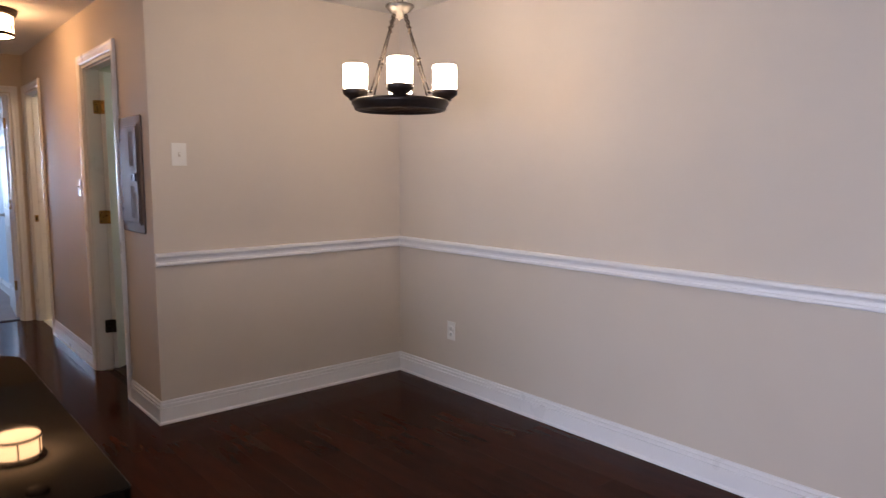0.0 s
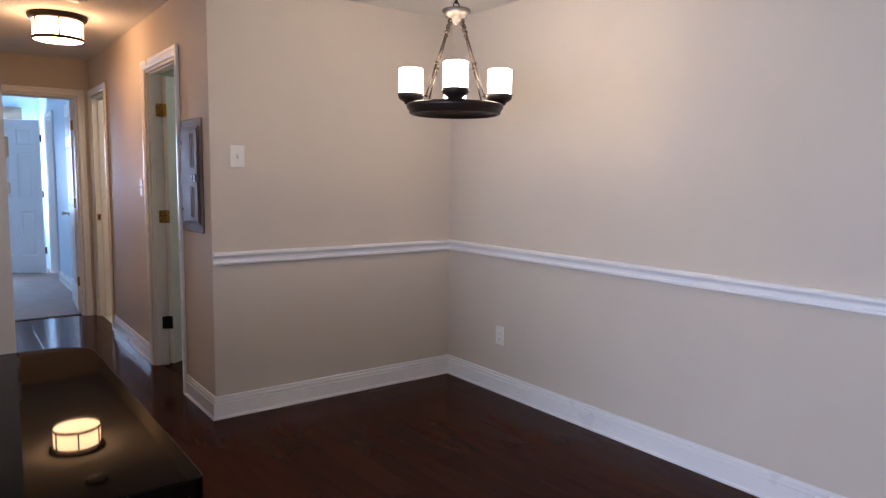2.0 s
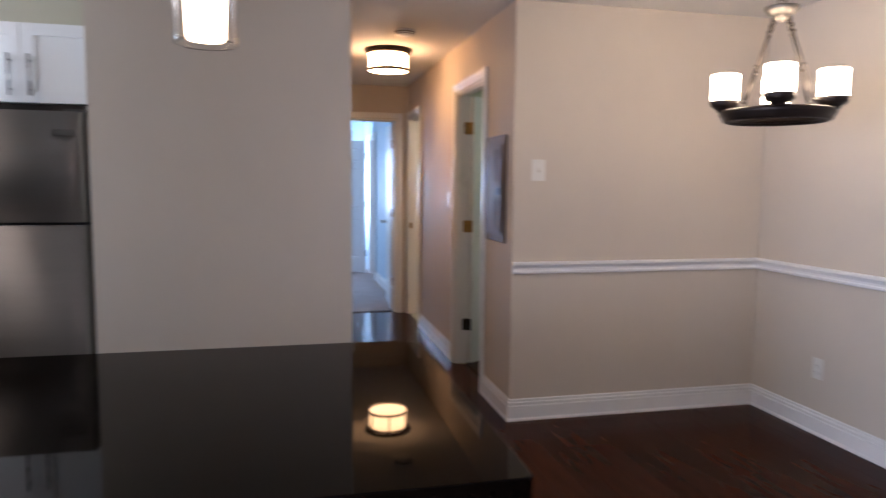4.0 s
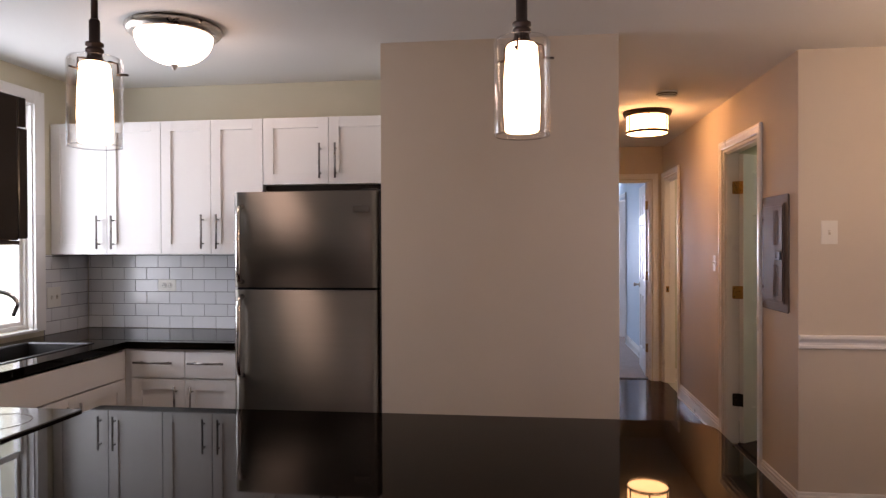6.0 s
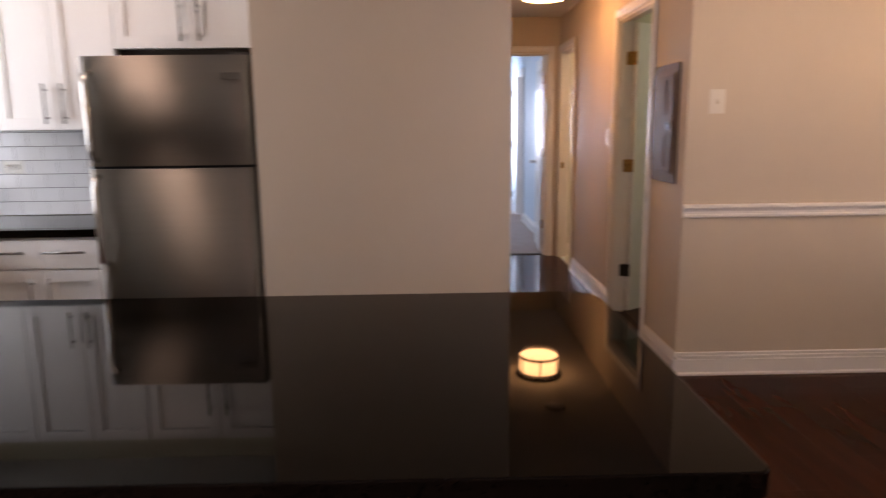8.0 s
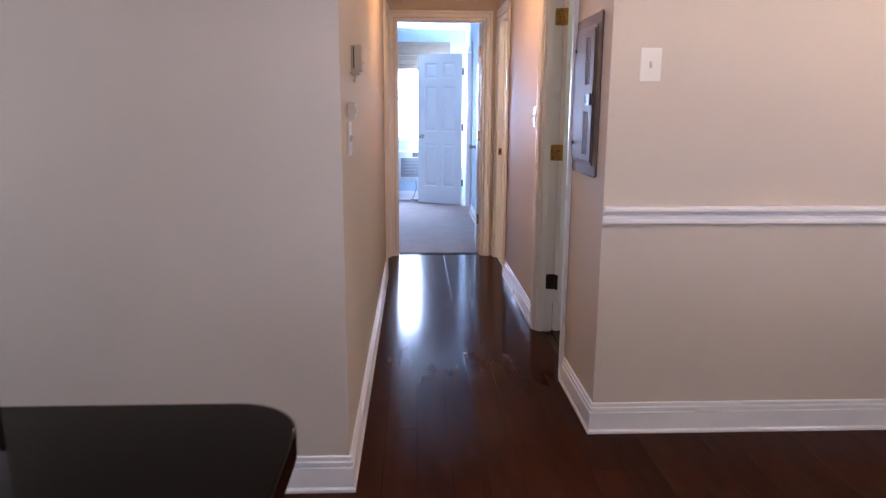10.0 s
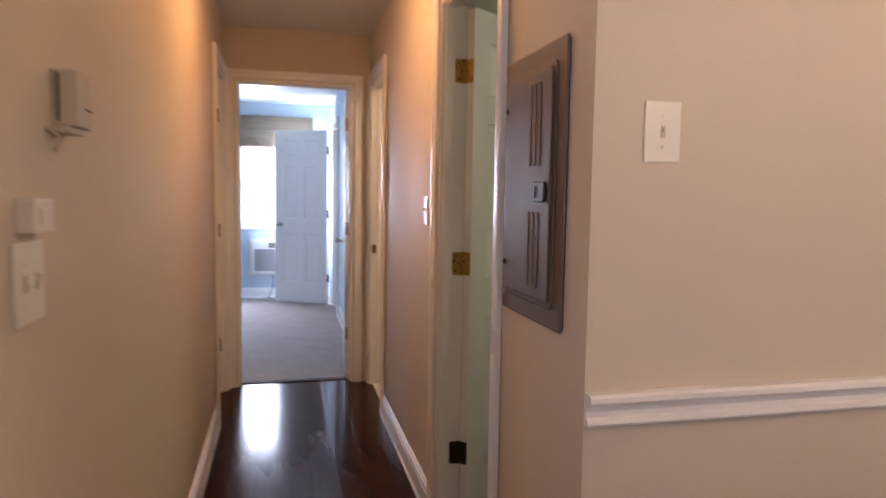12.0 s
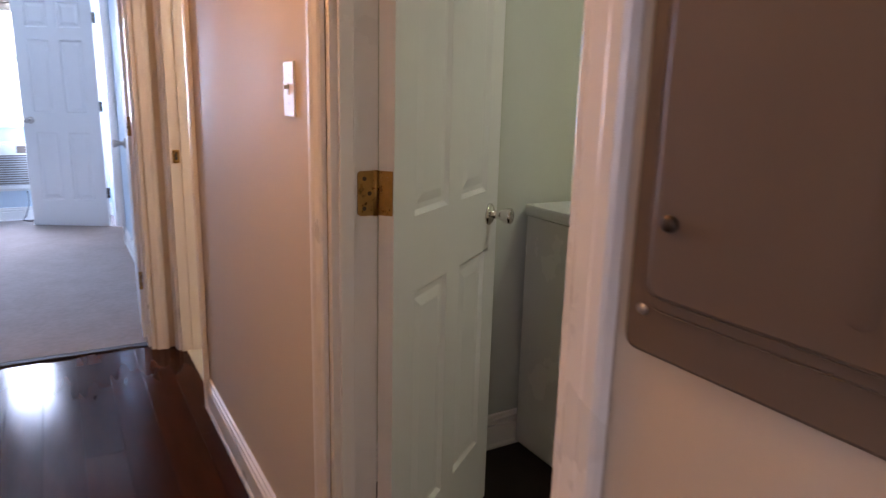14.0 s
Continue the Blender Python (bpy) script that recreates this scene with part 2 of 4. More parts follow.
def wall_x(bm, y0, y1, xa, xb, openings=(), z0=-0.015, z1=H):
    """A wall along x between y0 and y1."""
    return pierced(bm, xa, xb, openings, z0, z1, y0, y1, lambda u, z, d: (u, d, z))


def wall_y(bm, x0, x1, ya, yb, openings=(), z0=-0.015, z1=H):
    """A wall along y between x0 and x1."""
    return pierced(bm, ya, yb, openings, z0, z1, x0, x1, lambda u, z, d: (d, u, z))


DOOR_H = 2.070
CL0, CL1 = 0.588, 1.325               # laundry closet's doorway
BA0, BA1 = 2.76, 3.40                 # bathroom's doorway
LD0, LD1 = 2.72, 3.40                 # door across from it
ED0, ED1 = -0.893, -0.110             # bedroom's doorway
structure("wall_dining", wall_x(bmesh.new(), 0.0, 0.115, HW, XR + 0.12), PAINT, "plain warm beige painted wall above and below the rail")
structure("wall_side", wall_y(bmesh.new(), XR, XR + 0.12, YB, 0.0), PAINT, "long beige painted dining wall")
structure("wall_hall_east", wall_y(bmesh.new(), 0.0, HW, 0.0, EY0, ((CL0, CL1, -0.015, DOOR_H), (BA0, BA1, -0.015, DOOR_H))), PAINT, "beige hall wall with two doorways")
structure("wall_hall_west", wall_y(bmesh.new(), HX - 0.115, HX, WY + 0.115, EY0, ((LD0, LD1, -0.015, DOOR_H),)), PAINT, "beige hall wall")
structure("wall_fridge_side", wall_x(bmesh.new(), WY, WY + 0.115, -2.105, HX), PAINT, "beige wall between fridge recess and hall")
structure("wall_recess", wall_y(bmesh.new(), -2.105, -1.99, WY + 0.115, KY), PAINT, "side wall of the fridge recess")
structure("wall_kitchen_back", wall_x(bmesh.new(), KY, KY + 0.12, XL - 0.30, -1.99), CREAM, "cream kitchen wall above the cabinets")
KW = (-1.20, -0.16, 0.945, 2.22)
LW = (-5.65, -3.45, 0.20, 1.95)
structure("wall_kitchen_window", wall_y(bmesh.new(), XL - 0.30, XL, YB, KY, (KW, LW)), CREAM, "cream outer wall with a deep kitchen window reveal and a wide living room window")
structure("wall_living", wall_x(bmesh.new(), YB - 0.15, YB, XL - 0.30, XR + 0.12), PAINT, "plain beige living room wall")
structure("wall_range", wall_x(bmesh.new(), -2.66, -2.54, XL, -2.70), PAINT, "short beige wall behind the range")
structure("wall_end", wall_x(bmesh.new(), EY0, EY1, -3.2, 0.115, ((ED0, ED1, -0.015, DOOR_H),)), PAINT, "beige wall at the hall's end with a doorway")
BW = (-1.105, -0.20, 0.88, 2.06)
structure("wall_bedroom_window", wall_x(bmesh.new(), BY, BY + 0.15, -3.2, 0.115, (BW,)), BLUEPAINT, "pale blue bedroom wall with window")
ES0, ES1 = 6.07, 6.77
structure("wall_bedroom_east", wall_y(bmesh.new(), 0.0, 0.115, EY1, BY, ((ES0, ES1, -0.015, DOOR_H),)), BLUEPAINT, "pale blue bedroom side wall")
structure("wall_bedroom_west", wall_y(bmesh.new(), -3.32, -3.2, EY0, BY + 0.15), BLUEPAINT, "pale blue bedroom wall")
structure("wall_bedroom_inner", wall_x(bmesh.new(), EY1 + 0.001, EY1 + 0.008, -3.2, -0.001, ((ED0 - 0.07, ED1 + 0.07, -0.015, DOOR_H + 0.07),)), BLUEPAINT, "bedroom side of the hall wall, pale blue")
structure("wall_ensuite", wall_y(bmesh.new(), 1.30, 1.42, 5.6, BY + 0.15, ((6.3, 6.9, 1.0, 1.9),)), BLUEPAINT, "pale wall of the small room off the bedroom")
structure("wall_ensuite_near", wall_x(bmesh.new(), 5.5, 5.6, 0.115, 1.42), BLUEPAINT, "pale wall")
structure("wall_ensuite_far", wall_x(bmesh.new(), BY, BY + 0.15, 0.115, 1.30), BLUEPAINT, "pale wall")
structure("wall_laundry_far", wall_x(bmesh.new(), 1.93, 2.03, HW, 1.75), PALE, "pale greenish laundry wall")
structure("wall_laundry_side", wall_y(bmesh.new(), 1.75, 1.85, 0.0, 3.6), PALE, "pale laundry wall")
structure("wall_bath_end", wall_x(bmesh.new(), EY0, EY1, 0.1155, 1.75), PALE, "cream bathroom wall")
structure("wall_room_west", wall_y(bmesh.new(), -2.0, -1.9, KY + 0.12, EY0), PAINT, "wall behind the hall door")

bm = boxed(XL - 0.3, XR + 0.12, YB - 0.15, EY0, H, H + 0.12)
box(bm, -3.32, 1.9, EY0, BY + 0.15, H, H + 0.12)
box(bm, XR + 0.12, 1.9, 0.0, EY0, H, H + 0.12)
structure("ceiling", bm, CEIL, "flat white painted ceiling")

floor = structure("floor", boxed(XL - 0.3, XR + 0.12, YB - 0.15, EY1 - 0.02, -0.12, -0.018), SUBFLOOR, "dark red-brown glossy hardwood floor")
structure("floor_laundry", boxed(HW + 0.002, 1.75, 0.117, 1.93, -0.017, 0.001), SUBFLOOR, "dark laundry floor")
structure("floor_bath", boxed(0.020, 1.75, 2.03, EY1 - 0.02, -0.017, 0.004), PALE, "pale cream bathroom floor")
structure("floor_bedroom", boxed(-3.2, 1.42, EY1 - 0.02, BY + 0.15, -0.12, 0.008), CARPET, "grey-mauve cut pile bedroom carpet")

# ---- trim ----
BASE = [(0.0, 0.0), (0.021, 0.0), (0.021, 0.010), (0.015, 0.018), (0.015, 0.088), (0.006, 0.090), (0.006, 0.095), (0.013, 0.098), (0.013, 0.109), (0.005, 0.112), (0.005, 0.116), (0.009, 0.119), (0.008, 0.127), (0.0, 0.130)]
RAIL = [(0.0, 0.872), (0.016, 0.872), (0.020, 0.878), (0.018, 0.887), (0.011, 0.891), (0.009, 0.902), (0.013, 0.912), (0.026, 0.918), (0.031, 0.925), (0.030, 0.935), (0.024, 0.941), (0.0, 0.941)]


def moulding(name, path, prof, side, label, material=TRIM):
    return structure(name, sweep(bmesh.new(), path, prof, side, lambda a, b, h: (a, b, h)), material, label)


moulding("baseboard_dining", [(0.0, 0.525), (0.0, 0.0), (XR, 0.0), (XR, YB)], BASE, -1, "tall white stepped baseboard")
moulding("chair_rail", [(0.0, 0.0), (XR, 0.0), (XR, YB)], RAIL, -1, "white moulded chair rail")
moulding("baseboard_hall", [(0.0, 2.697), (0.0, 1.388)], BASE, -1, "tall white stepped baseboard")
moulding("baseboard_hall_west", [(-2.085, WY), (HX, WY), (HX, 2.65)], BASE, -1, "tall white stepped baseboard")
moulding("baseboard_laundry", [(1.75, 1.93), (HW + 0.001, 1.93)], BASE, 1, "white laundry baseboard")
moulding("baseboard_bath", [(1.75, EY0), (0.116, EY0)], BASE, 1, "white bathroom baseboard")
moulding("baseboard_bedroom", [(-0.0, 6.0), (-0.0, 4.5)], BASE, -1, "white bedroom baseboard")
moulding("baseboard_window", [(-3.2, BY), (0.0, BY)], BASE, -1, "white bedroom baseboard")

CASE = [(0.005, 0.0), (0.005, 0.010), (0.011, 0.014), (0.034, 0.015), (0.042, 0.019), (0.057, 0.019), (0.061, 0.014), (0.061, 0.0)]


def doorway(name, along, a, b, faces, lo, hi, stop):
    """Jambs, stops and casings of an opening from a to b; faces: (place, outward sign) of each cased wall face."""
    def put(u, z, d, f=0, s=1):
        return (u, f + s * d, z) if along == "x" else (f + s * d, u, z)
    frame_top = thing(name, put((a + b) / 2, 0, (lo + hi) / 2), "white painted door frame with moulded casing", "door frame")
    frame_top["kind"] = "structure"

    def slab(u0, u1, d0, d1, z0, z1):
        return boxed(u0, u1, d0, d1, z0, z1, bevel=0.002) if along == "x" else boxed(d0, d1, u0, u1, z0, z1, bevel=0.002)
    e = 0.003
    part("jamb", slab(a, a + 0.018, lo - e, hi + e, 0.0, DOOR_H - 0.018), TRIM, frame_top)
    part("jamb", slab(b - 0.018, b, lo - e, hi + e, 0.0, DOOR_H - 0.018), TRIM, frame_top)
    part("head_jamb", slab(a, b, lo - e, hi + e, DOOR_H - 0.018, DOOR_H), TRIM, frame_top)
    if stop:
        s0, s1 = stop
        part("stop", slab(a + 0.0185, a + 0.029, s0, s1, 0.0, DOOR_H - 0.03), TRIM, frame_top)
        part("stop", slab(b - 0.029, b - 0.0185, s0, s1, 0.0, DOOR_H - 0.03), TRIM, frame_top)
        part("head_stop", slab(a + 0.018, b - 0.018, s0, s1, DOOR_H - 0.0295, DOOR_H - 0.0185), TRIM, frame_top)
    for f, s in faces:
        bm = sweep(bmesh.new(), [(a, 0.0), (a, DOOR_H), (b, DOOR_H), (b, 0.0)], CASE, 1,
                   lambda u, z, d: put(u, z, d + 0.003, f, s))
        part("casing", bm, TRIM, frame_top)
    return frame_top


doorway("door_frame_1", "y", CL0, CL1, ((0.0, -1),), 0.0, HW, (0.012, 0.042))
doorway("door_frame_2", "y", BA0, BA1, ((0.0, -1),), 0.0, HW, (0.045, 0.075))
doorway("door_frame_3", "y", LD0, LD1, ((HX, 1),), HX - 0.115, HX, None)
doorway("door_frame_4", "x", ED0, ED1, ((EY0, -1), (EY1 + 0.008, 1)), EY0, EY1, (EY0 + 0.04, EY0 + 0.07))
doorway("door_frame_5", "y", ES0, ES1, ((0.0, -1),), 0.0, 0.115, None)

# ---- doors ----


def mapped(bm, m):
    bm.transform(m)
    return bm


def door_leaf(name, m, w, label, hinge_z=(0.30, 1.06, 1.80), knob=True, hinge_mat=BRASS, hinge_side=1, knob_mat=NICKEL, t=0.035):
    """A six-panel door. Local u runs from the hinge to the free edge, y is the thickness, z up; m places the hinge edge."""
    h = 2.035
    d = thing(name, m.translation, label, "door")
    st, mu = 0.105 * w / 0.7, 0.09 * w / 0.7
    rows = ((0.235, 0.83), (1.0, 1.61), (1.71, 1.92))
    bars = [("stile", 0, st, 0, h), ("stile", w - st, w, 0, h)]
    z = 0
    for a, b in rows:
        bars += [("rail", st, w - st, z, a), ("mullion", (w - mu) / 2, (w + mu) / 2, a, b)]
        z = b
    bars.append(("rail", st, w - st, z, h))
    for nm, u0, u1, z0, z1 in bars:
        part(nm, mapped(boxed(u0, u1, -t / 2, t / 2, z0, z1), m), DOORW, d)
    for a, b in rows:
        for u0, u1 in ((st, (w - mu) / 2), ((w + mu) / 2, w - st)):
            bm = bmesh.new()
            for s in (-1, 1):
                ring = []
                for inset, dep in ((0.0, t / 2 - 0.0008), (0.010, t / 2 - 0.009), (0.022, t / 2 - 0.009), (0.046, t / 2 - 0.003)):
                    ring.append([bm.verts.new((u, s * dep, zz)) for u, zz in ((u0 + inset, a + inset), (u1 - inset, a + inset), (u1 - inset, b - inset), (u0 + inset, b - inset))])
                for p, q in zip(ring, ring[1:]):
                    for k in range(4):
                        bm.faces.new((p[k], p[(k + 1) % 4], q[(k + 1) % 4], q[k]))
                bm.faces.new(ring[-1])
            part("panel", mapped(bm, m), DOORW, d)
    for z in hinge_z:
        bm = bmesh.new()
        y = hinge_side * t / 2
        tube(bm, [(-0.006, y + hinge_side * 0.004, z - 0.046), (-0.006, y + hinge_side * 0.004, z + 0.046)], 0.0065)
        box(bm, -0.004, -0.001, -t / 2 + 0.002, t / 2, z - 0.045, z + 0.045)
        for dz in (-0.03, 0, 0.03):
            for dy in (-0.006, 0.008):
                lathe(bm, [(0.0036, -0.0045), (0.0030, -0.0058)], (0, dy, z + dz), 10, "x")
        dark = z == hinge_z[0] and name == "door_laundry"
        part("hinge", mapped(bm, m), DARKBR if dark else hinge_mat, d, "dark bronze butt hinge" if dark else "worn brass butt hinge" if hinge_mat is BRASS else "")
    if knob:
        for s in (-1, 1):
            bm = bmesh.new()
            lathe(bm, [(0.031, s * t / 2), (0.031, s * (t / 2 + 0.004)), (0.024, s * (t / 2 + 0.009)), (0.012, s * (t / 2 + 0.012)), (0.011, s * (t / 2 + 0.03)),
                       (0.015, s * (t / 2 + 0.036)), (0.022, s * (t / 2 + 0.056)), (0.0225, s * (t / 2 + 0.064)), (0.018, s * (t / 2 + 0.068)), (0.0, s * (t / 2 + 0.069))],
                  (w - 0.068, 0, 0.93), 20, "y")
            part("knob", mapped(bm, m), knob_mat, d, "satin metal knob")
    return d


def turned(x, y, deg, z=0.006):
    return Matrix.Translation((x, y, z)) @ Matrix.Rotation(radians(deg), 4, "Z")


door_leaf("door_laundry", turned(0.1085, 1.2918, 37), 0.655, "white six-panel door standing open into the laundry", hinge_side=1, knob_mat=CHROME)
door_leaf("door_bedroom", turned(ED1 - 0.022, EY1 + 0.03, 86, 0.014), 0.72, "white six-panel bedroom door standing open", hinge_side=-1)
door_leaf("door_ensuite", turned(-0.070, 6.778, 151, 0.014), 0.672, "white six-panel door standing wide open in the bedroom", hinge_side=-1, hinge_mat=DARKBR, knob_mat=NICKEL)
door_leaf("door_hall", turned(HX - 0.079, LD0 + 0.022, 90), 0.635, "closed white six-panel door in the hall", hinge_z=(), knob=False)


def jamb_leaf(x0, x1, y0, y1, z, finish=BRASS, label="worn brass hinge leaf with rounded corners on the door jamb"):
    """A hinge leaf let into a jamb: a thin plate with round corners and countersunk screws."""
    ob = thing("hinge_leaf", ((x0 + x1) / 2, (y0 + y1) / 2, z), label, "hinge", "hinge leaves")
    bm = bmesh.new()
    flat_y = x1 - x0 > y1 - y0
    w, d = (x1 - x0, y1 - y0) if flat_y else (y1 - y0, x1 - x0)
    pts = []
    for cx, cz, a0 in ((w - 0.008, 0.037, 0), (0.008, 0.037, 90), (0.008, -0.037, 180), (w - 0.008, -0.037, 270)):
        pts += [(cx + 0.008 * math.cos(radians(a0 + k * 22.5)), cz + 0.008 * math.sin(radians(a0 + k * 22.5))) for k in range(5)]

    def place(u, h, v):
        return (x0 + u, y0 + v, z + h) if flat_y else (x0 + v, y0 + u, z + h)
    lo, hi = ([bm.verts.new(place(u, h, v)) for u, h in pts] for v in (0.0, d))
    for k in range(len(pts)):
        bm.faces.new((lo[k], lo[(k + 1) % len(pts)], hi[(k + 1) % len(pts)], hi[k]))
    bm.faces.new(lo)
    bm.faces.new(hi)
    part("plate", bm, finish, ob)
    for u, h in ((0.3 * w, 0.030), (0.55 * w, 0.0), (0.3 * w, -0.030)):
        c = place(u, h, d / 2)
        prof = [(0.0045, -d / 2 - 0.0006), (0.0045, d / 2 + 0.0006)]
        part("screw", lathe(bmesh.new(), prof, c, 10, "y" if flat_y else "x"), AGED, ob, "dark screw head")
    return ob


for z in (0.306, 1.066, 1.806):
    if z < 0.5:
        jamb_leaf(0.052, 0.097, 1.3025, 1.3068, z, DARKBR, "dark bronze hinge leaf on the laundry door jamb")
    else:
        jamb_leaf(0.052, 0.097, 1.3025, 1.3068, z)
    jamb_leaf(HX - 0.060, HX - 0.030, LD1 - 0.0215, LD1 - 0.0178, z + 0.01, DARKBR, "dark bronze hinge leaf on the hall door jamb")
    jamb_leaf(ED1 - 0.0215, ED1 - 0.0178, EY1 - 0.034, EY1 + 0.004, z + 0.01)
strike = thing("strike_plate", (0.03, 3.38, 0.95), "small brass strike plate on a bathroom door jamb", "strike plate")
part("plate", boxed(0.010, 0.040, 3.3785, 3.3815, 0.92, 0.98, bevel=0.001), BRASS, strike)
part("hole", boxed(0.019, 0.031, 3.3775, 3.3784, 0.935, 0.965), SHADOWGAP, strike)

# ---- kitchen ----


def shaker(name, x0, x1, z0, z1, y, parent, handle=None, turn=None):
    """A shaker front in the plane y, facing -y; handle: (x, z) ends of the bar pull."""
    m = turn or Matrix.Identity(4)
    f, g = 0.058, 0.0015
    x0, x1, z0, z1 = x0 + g, x1 - g, z0 + g, z1 - g
    if z1 - z0 > 0.2:
        d = part(name, mapped(boxed(x0 + f - 0.004, x1 - f + 0.004, y - 0.010, y - 0.002, z0 + f - 0.004, z1 - f + 0.004), m), CABW, parent)
        for a, b, c, e, nm in ((x0, x0 + f, z0, z1, "stile"), (x1 - f, x1, z0, z1, "stile"), (x0 + f, x1 - f, z0, z0 + f, "rail"), (x0 + f, x1 - f, z1 - f, z1, "rail")):
            part(nm, mapped(boxed(a, b, y - 0.02, y - 0.0005, c, e, bevel=0.0012), m), CABW, d)
    else:
        d = part(name, mapped(boxed(x0, x1, y - 0.02, y - 0.0005, z0, z1, bevel=0.0015), m), CABW, parent)
    if handle:
        (xa, za), (xb, zb) = handle
        bm = tube(bmesh.new(), [(xa, y - 0.052, za), (xb, y - 0.052, zb)], 0.006)
        for k in (0.15, 0.85):
            px, pz = xa + (xb - xa) * k, za + (zb - za) * k
            tube(bm, [(px, y - 0.02, pz), (px, y - 0.052, pz)], 0.0045, 8)
        part("handle", mapped(bm, m), BARMETAL, d, "long brushed metal bar pull")
    return d


UY = 0.0


def wall_cabinet(x0, xm, x1, z0, z1, hz):
    c = thing("wall_cabinet", ((x0 + x1) / 2, KY - 0.16, z0), "white shaker wall cabinet with bar pulls above the tiles", "kitchen cabinet", "wall cabinets")
    part("body", boxed(x0 + 0.001, x1 - 0.001, UY + 0.001, KY - 0.002, z0, z1, bevel=0.001), CABW, c)
    shaker("door", x0, xm, z0, z1, UY, c, ((xm - 0.045, hz[0]), (xm - 0.045, hz[1])))
    shaker("door", xm, x1, z0, z1, UY, c, ((xm + 0.045, hz[0]), (xm + 0.045, hz[1])))
    return c


wall_cabinet(XL + 0.004, -3.817, -3.482, 1.364, 2.131, (1.395, 1.59))
wall_cabinet(-3.481, -3.179, -2.868, 1.364, 2.131, (1.395, 1.59))
wall_cabinet(-2.867, -2.486, -2.107, 1.754, 2.131, (1.785, 1.98))
tagged(part("light_valance", boxed(-2.865, -2.109, UY + 0.02, UY + 0.30, 1.722, 1.7525), DARKBR), "dark strip under the cabinet over the fridge", "valance")

CZ = 0.895
BF = -0.235
base = thing("base_cabinet", (-3.27, 0.05, 0), "white shaker base cabinet with drawers and bar pulls", "kitchen cabinet", "base cabinets")
part("body", boxed(-3.57, -2.925, BF + 0.001, KY - 0.002, 0.10, CZ - 0.04), CABW, base)
part("toe_kick", boxed(-3.57, -2.925, BF + 0.06, KY - 0.01, 0.0, 0.0995), SHADOWGAP, base)
for a, b, s in ((-3.526, -3.217, 1), (-3.217, -2.927, -1)):
    shaker("drawer", a, b, 0.70, 0.845, BF, base, ((a + 0.03 if s > 0 else a + 0.03, 0.785), (b - 0.06, 0.785)))
    hx = b - 0.045 if s > 0 else a + 0.045
    shaker("door", a, b, 0.11, 0.695, BF, base, ((hx, 0.47), (hx, 0.66)))
TURN = Matrix.Translation((-3.57, 0, 0)) @ Matrix.Rotation(radians(90), 4, "Z")
sinkbase = thing("base_cabinet", (-3.9, -0.75, 0), "white shaker sink cabinet under the window", "kitchen cabinet", "base cabinets")
part("body", boxed(XL + 0.004, -3.571, -1.18, BF - 0.03, 0.10, CZ - 0.20), CABW, sinkbase)
part("filler", boxed(-3.59, -3.5712, BF - 0.03, BF, 0.10, CZ - 0.04), CABW, sinkbase)
part("toe_kick", boxed(XL + 0.01, -3.63, -1.18, BF - 0.03, 0.0, 0.0995), SHADOWGAP, sinkbase)
shaker("false_front", -1.17, -0.28, 0.70, 0.845, -0.001, sinkbase, turn=TURN)
shaker("door", -1.17, -0.73, 0.11, 0.695, -0.001, sinkbase, ((-0.775, 0.47), (-0.775, 0.66)), TURN)
shaker("door", -0.73, -0.28, 0.11, 0.695, -0.001, sinkbase, ((-0.685, 0.47), (-0.685, 0.66)), TURN)
dw = thing("dishwasher", (-3.9, -1.49, 0), "black built-in dishwasher beside the sink cabinet", "dishwasher")
part("body", boxed(XL + 0.01, -3.61, -1.79, -1.19, 0.02, CZ - 0.045, bevel=0.004), BLACK, dw)
part("door", boxed(-3.609, -3.575, -1.785, -1.195, 0.11, CZ - 0.05, bevel=0.006), BLACK, dw)
part("handle", tube(bmesh.new(), [(-3.574, -1.74, 0.78), (-3.545, -1.72, 0.78), (-3.545, -1.26, 0.78), (-3.574, -1.24, 0.78)], 0.009), CHROME, dw)

# counter with the sink's hole
SX0, SX1, SY0, SY1 = -4.05, -3.70, -1.05, -0.36
wt = thing("kitchen_worktop", (-3.6, -0.2, CZ - 0.038), "polished black stone worktop with sink cutout", "worktop")
for x0, x1, y0, y1 in ((XL + 0.002, -2.917, -0.265, KY - 0.001), (XL + 0.002, SX0, -2.53, -0.2652), (SX1, -3.545, -2.53, -0.2652), (SX0, SX1, SY1, -0.2652), (SX0, SX1, -2.53, SY0)):
    part("slab", boxed(x0, x1, y0, y1, CZ - 0.038, CZ), GRANITE, wt)
sink = thing("kitchen_sink", ((SX0 + SX1) / 2, (SY0 + SY1) / 2, CZ - 0.18), "dark sink set in the black worktop", "sink")
bm = bmesh.new()
rim = [[bm.verts.new((x, y, z)) for x, y in ((SX0 - o, SY0 - o), (SX1 + o, SY0 - o), (SX1 + o, SY1 + o), (SX0 - o, SY1 + o))]
       for o, z in ((0.02, CZ + 0.001), (0.018, CZ + 0.004), (-0.004, CZ + 0.004), (-0.010, CZ - 0.002), (-0.03, CZ - 0.16), (-0.06, CZ - 0.18))]
for a, b in zip(rim, rim[1:]):
    for k in range(4):
        bm.faces.new((a[k], a[(k + 1) % 4], b[(k + 1) % 4], b[k]))
bm.faces.new(rim[-1])
part("basin", bm, SINKDARK, sink, "dark sink bowl with a thin bright rim")
part("drain", lathe(bmesh.new(), [(0.045, 0), (0.045, 0.004), (0.035, 0.003), (0.0, 0.002)], ((SX0 + SX1) / 2, -0.7, CZ - 0.18), 20), CHROME, sink)
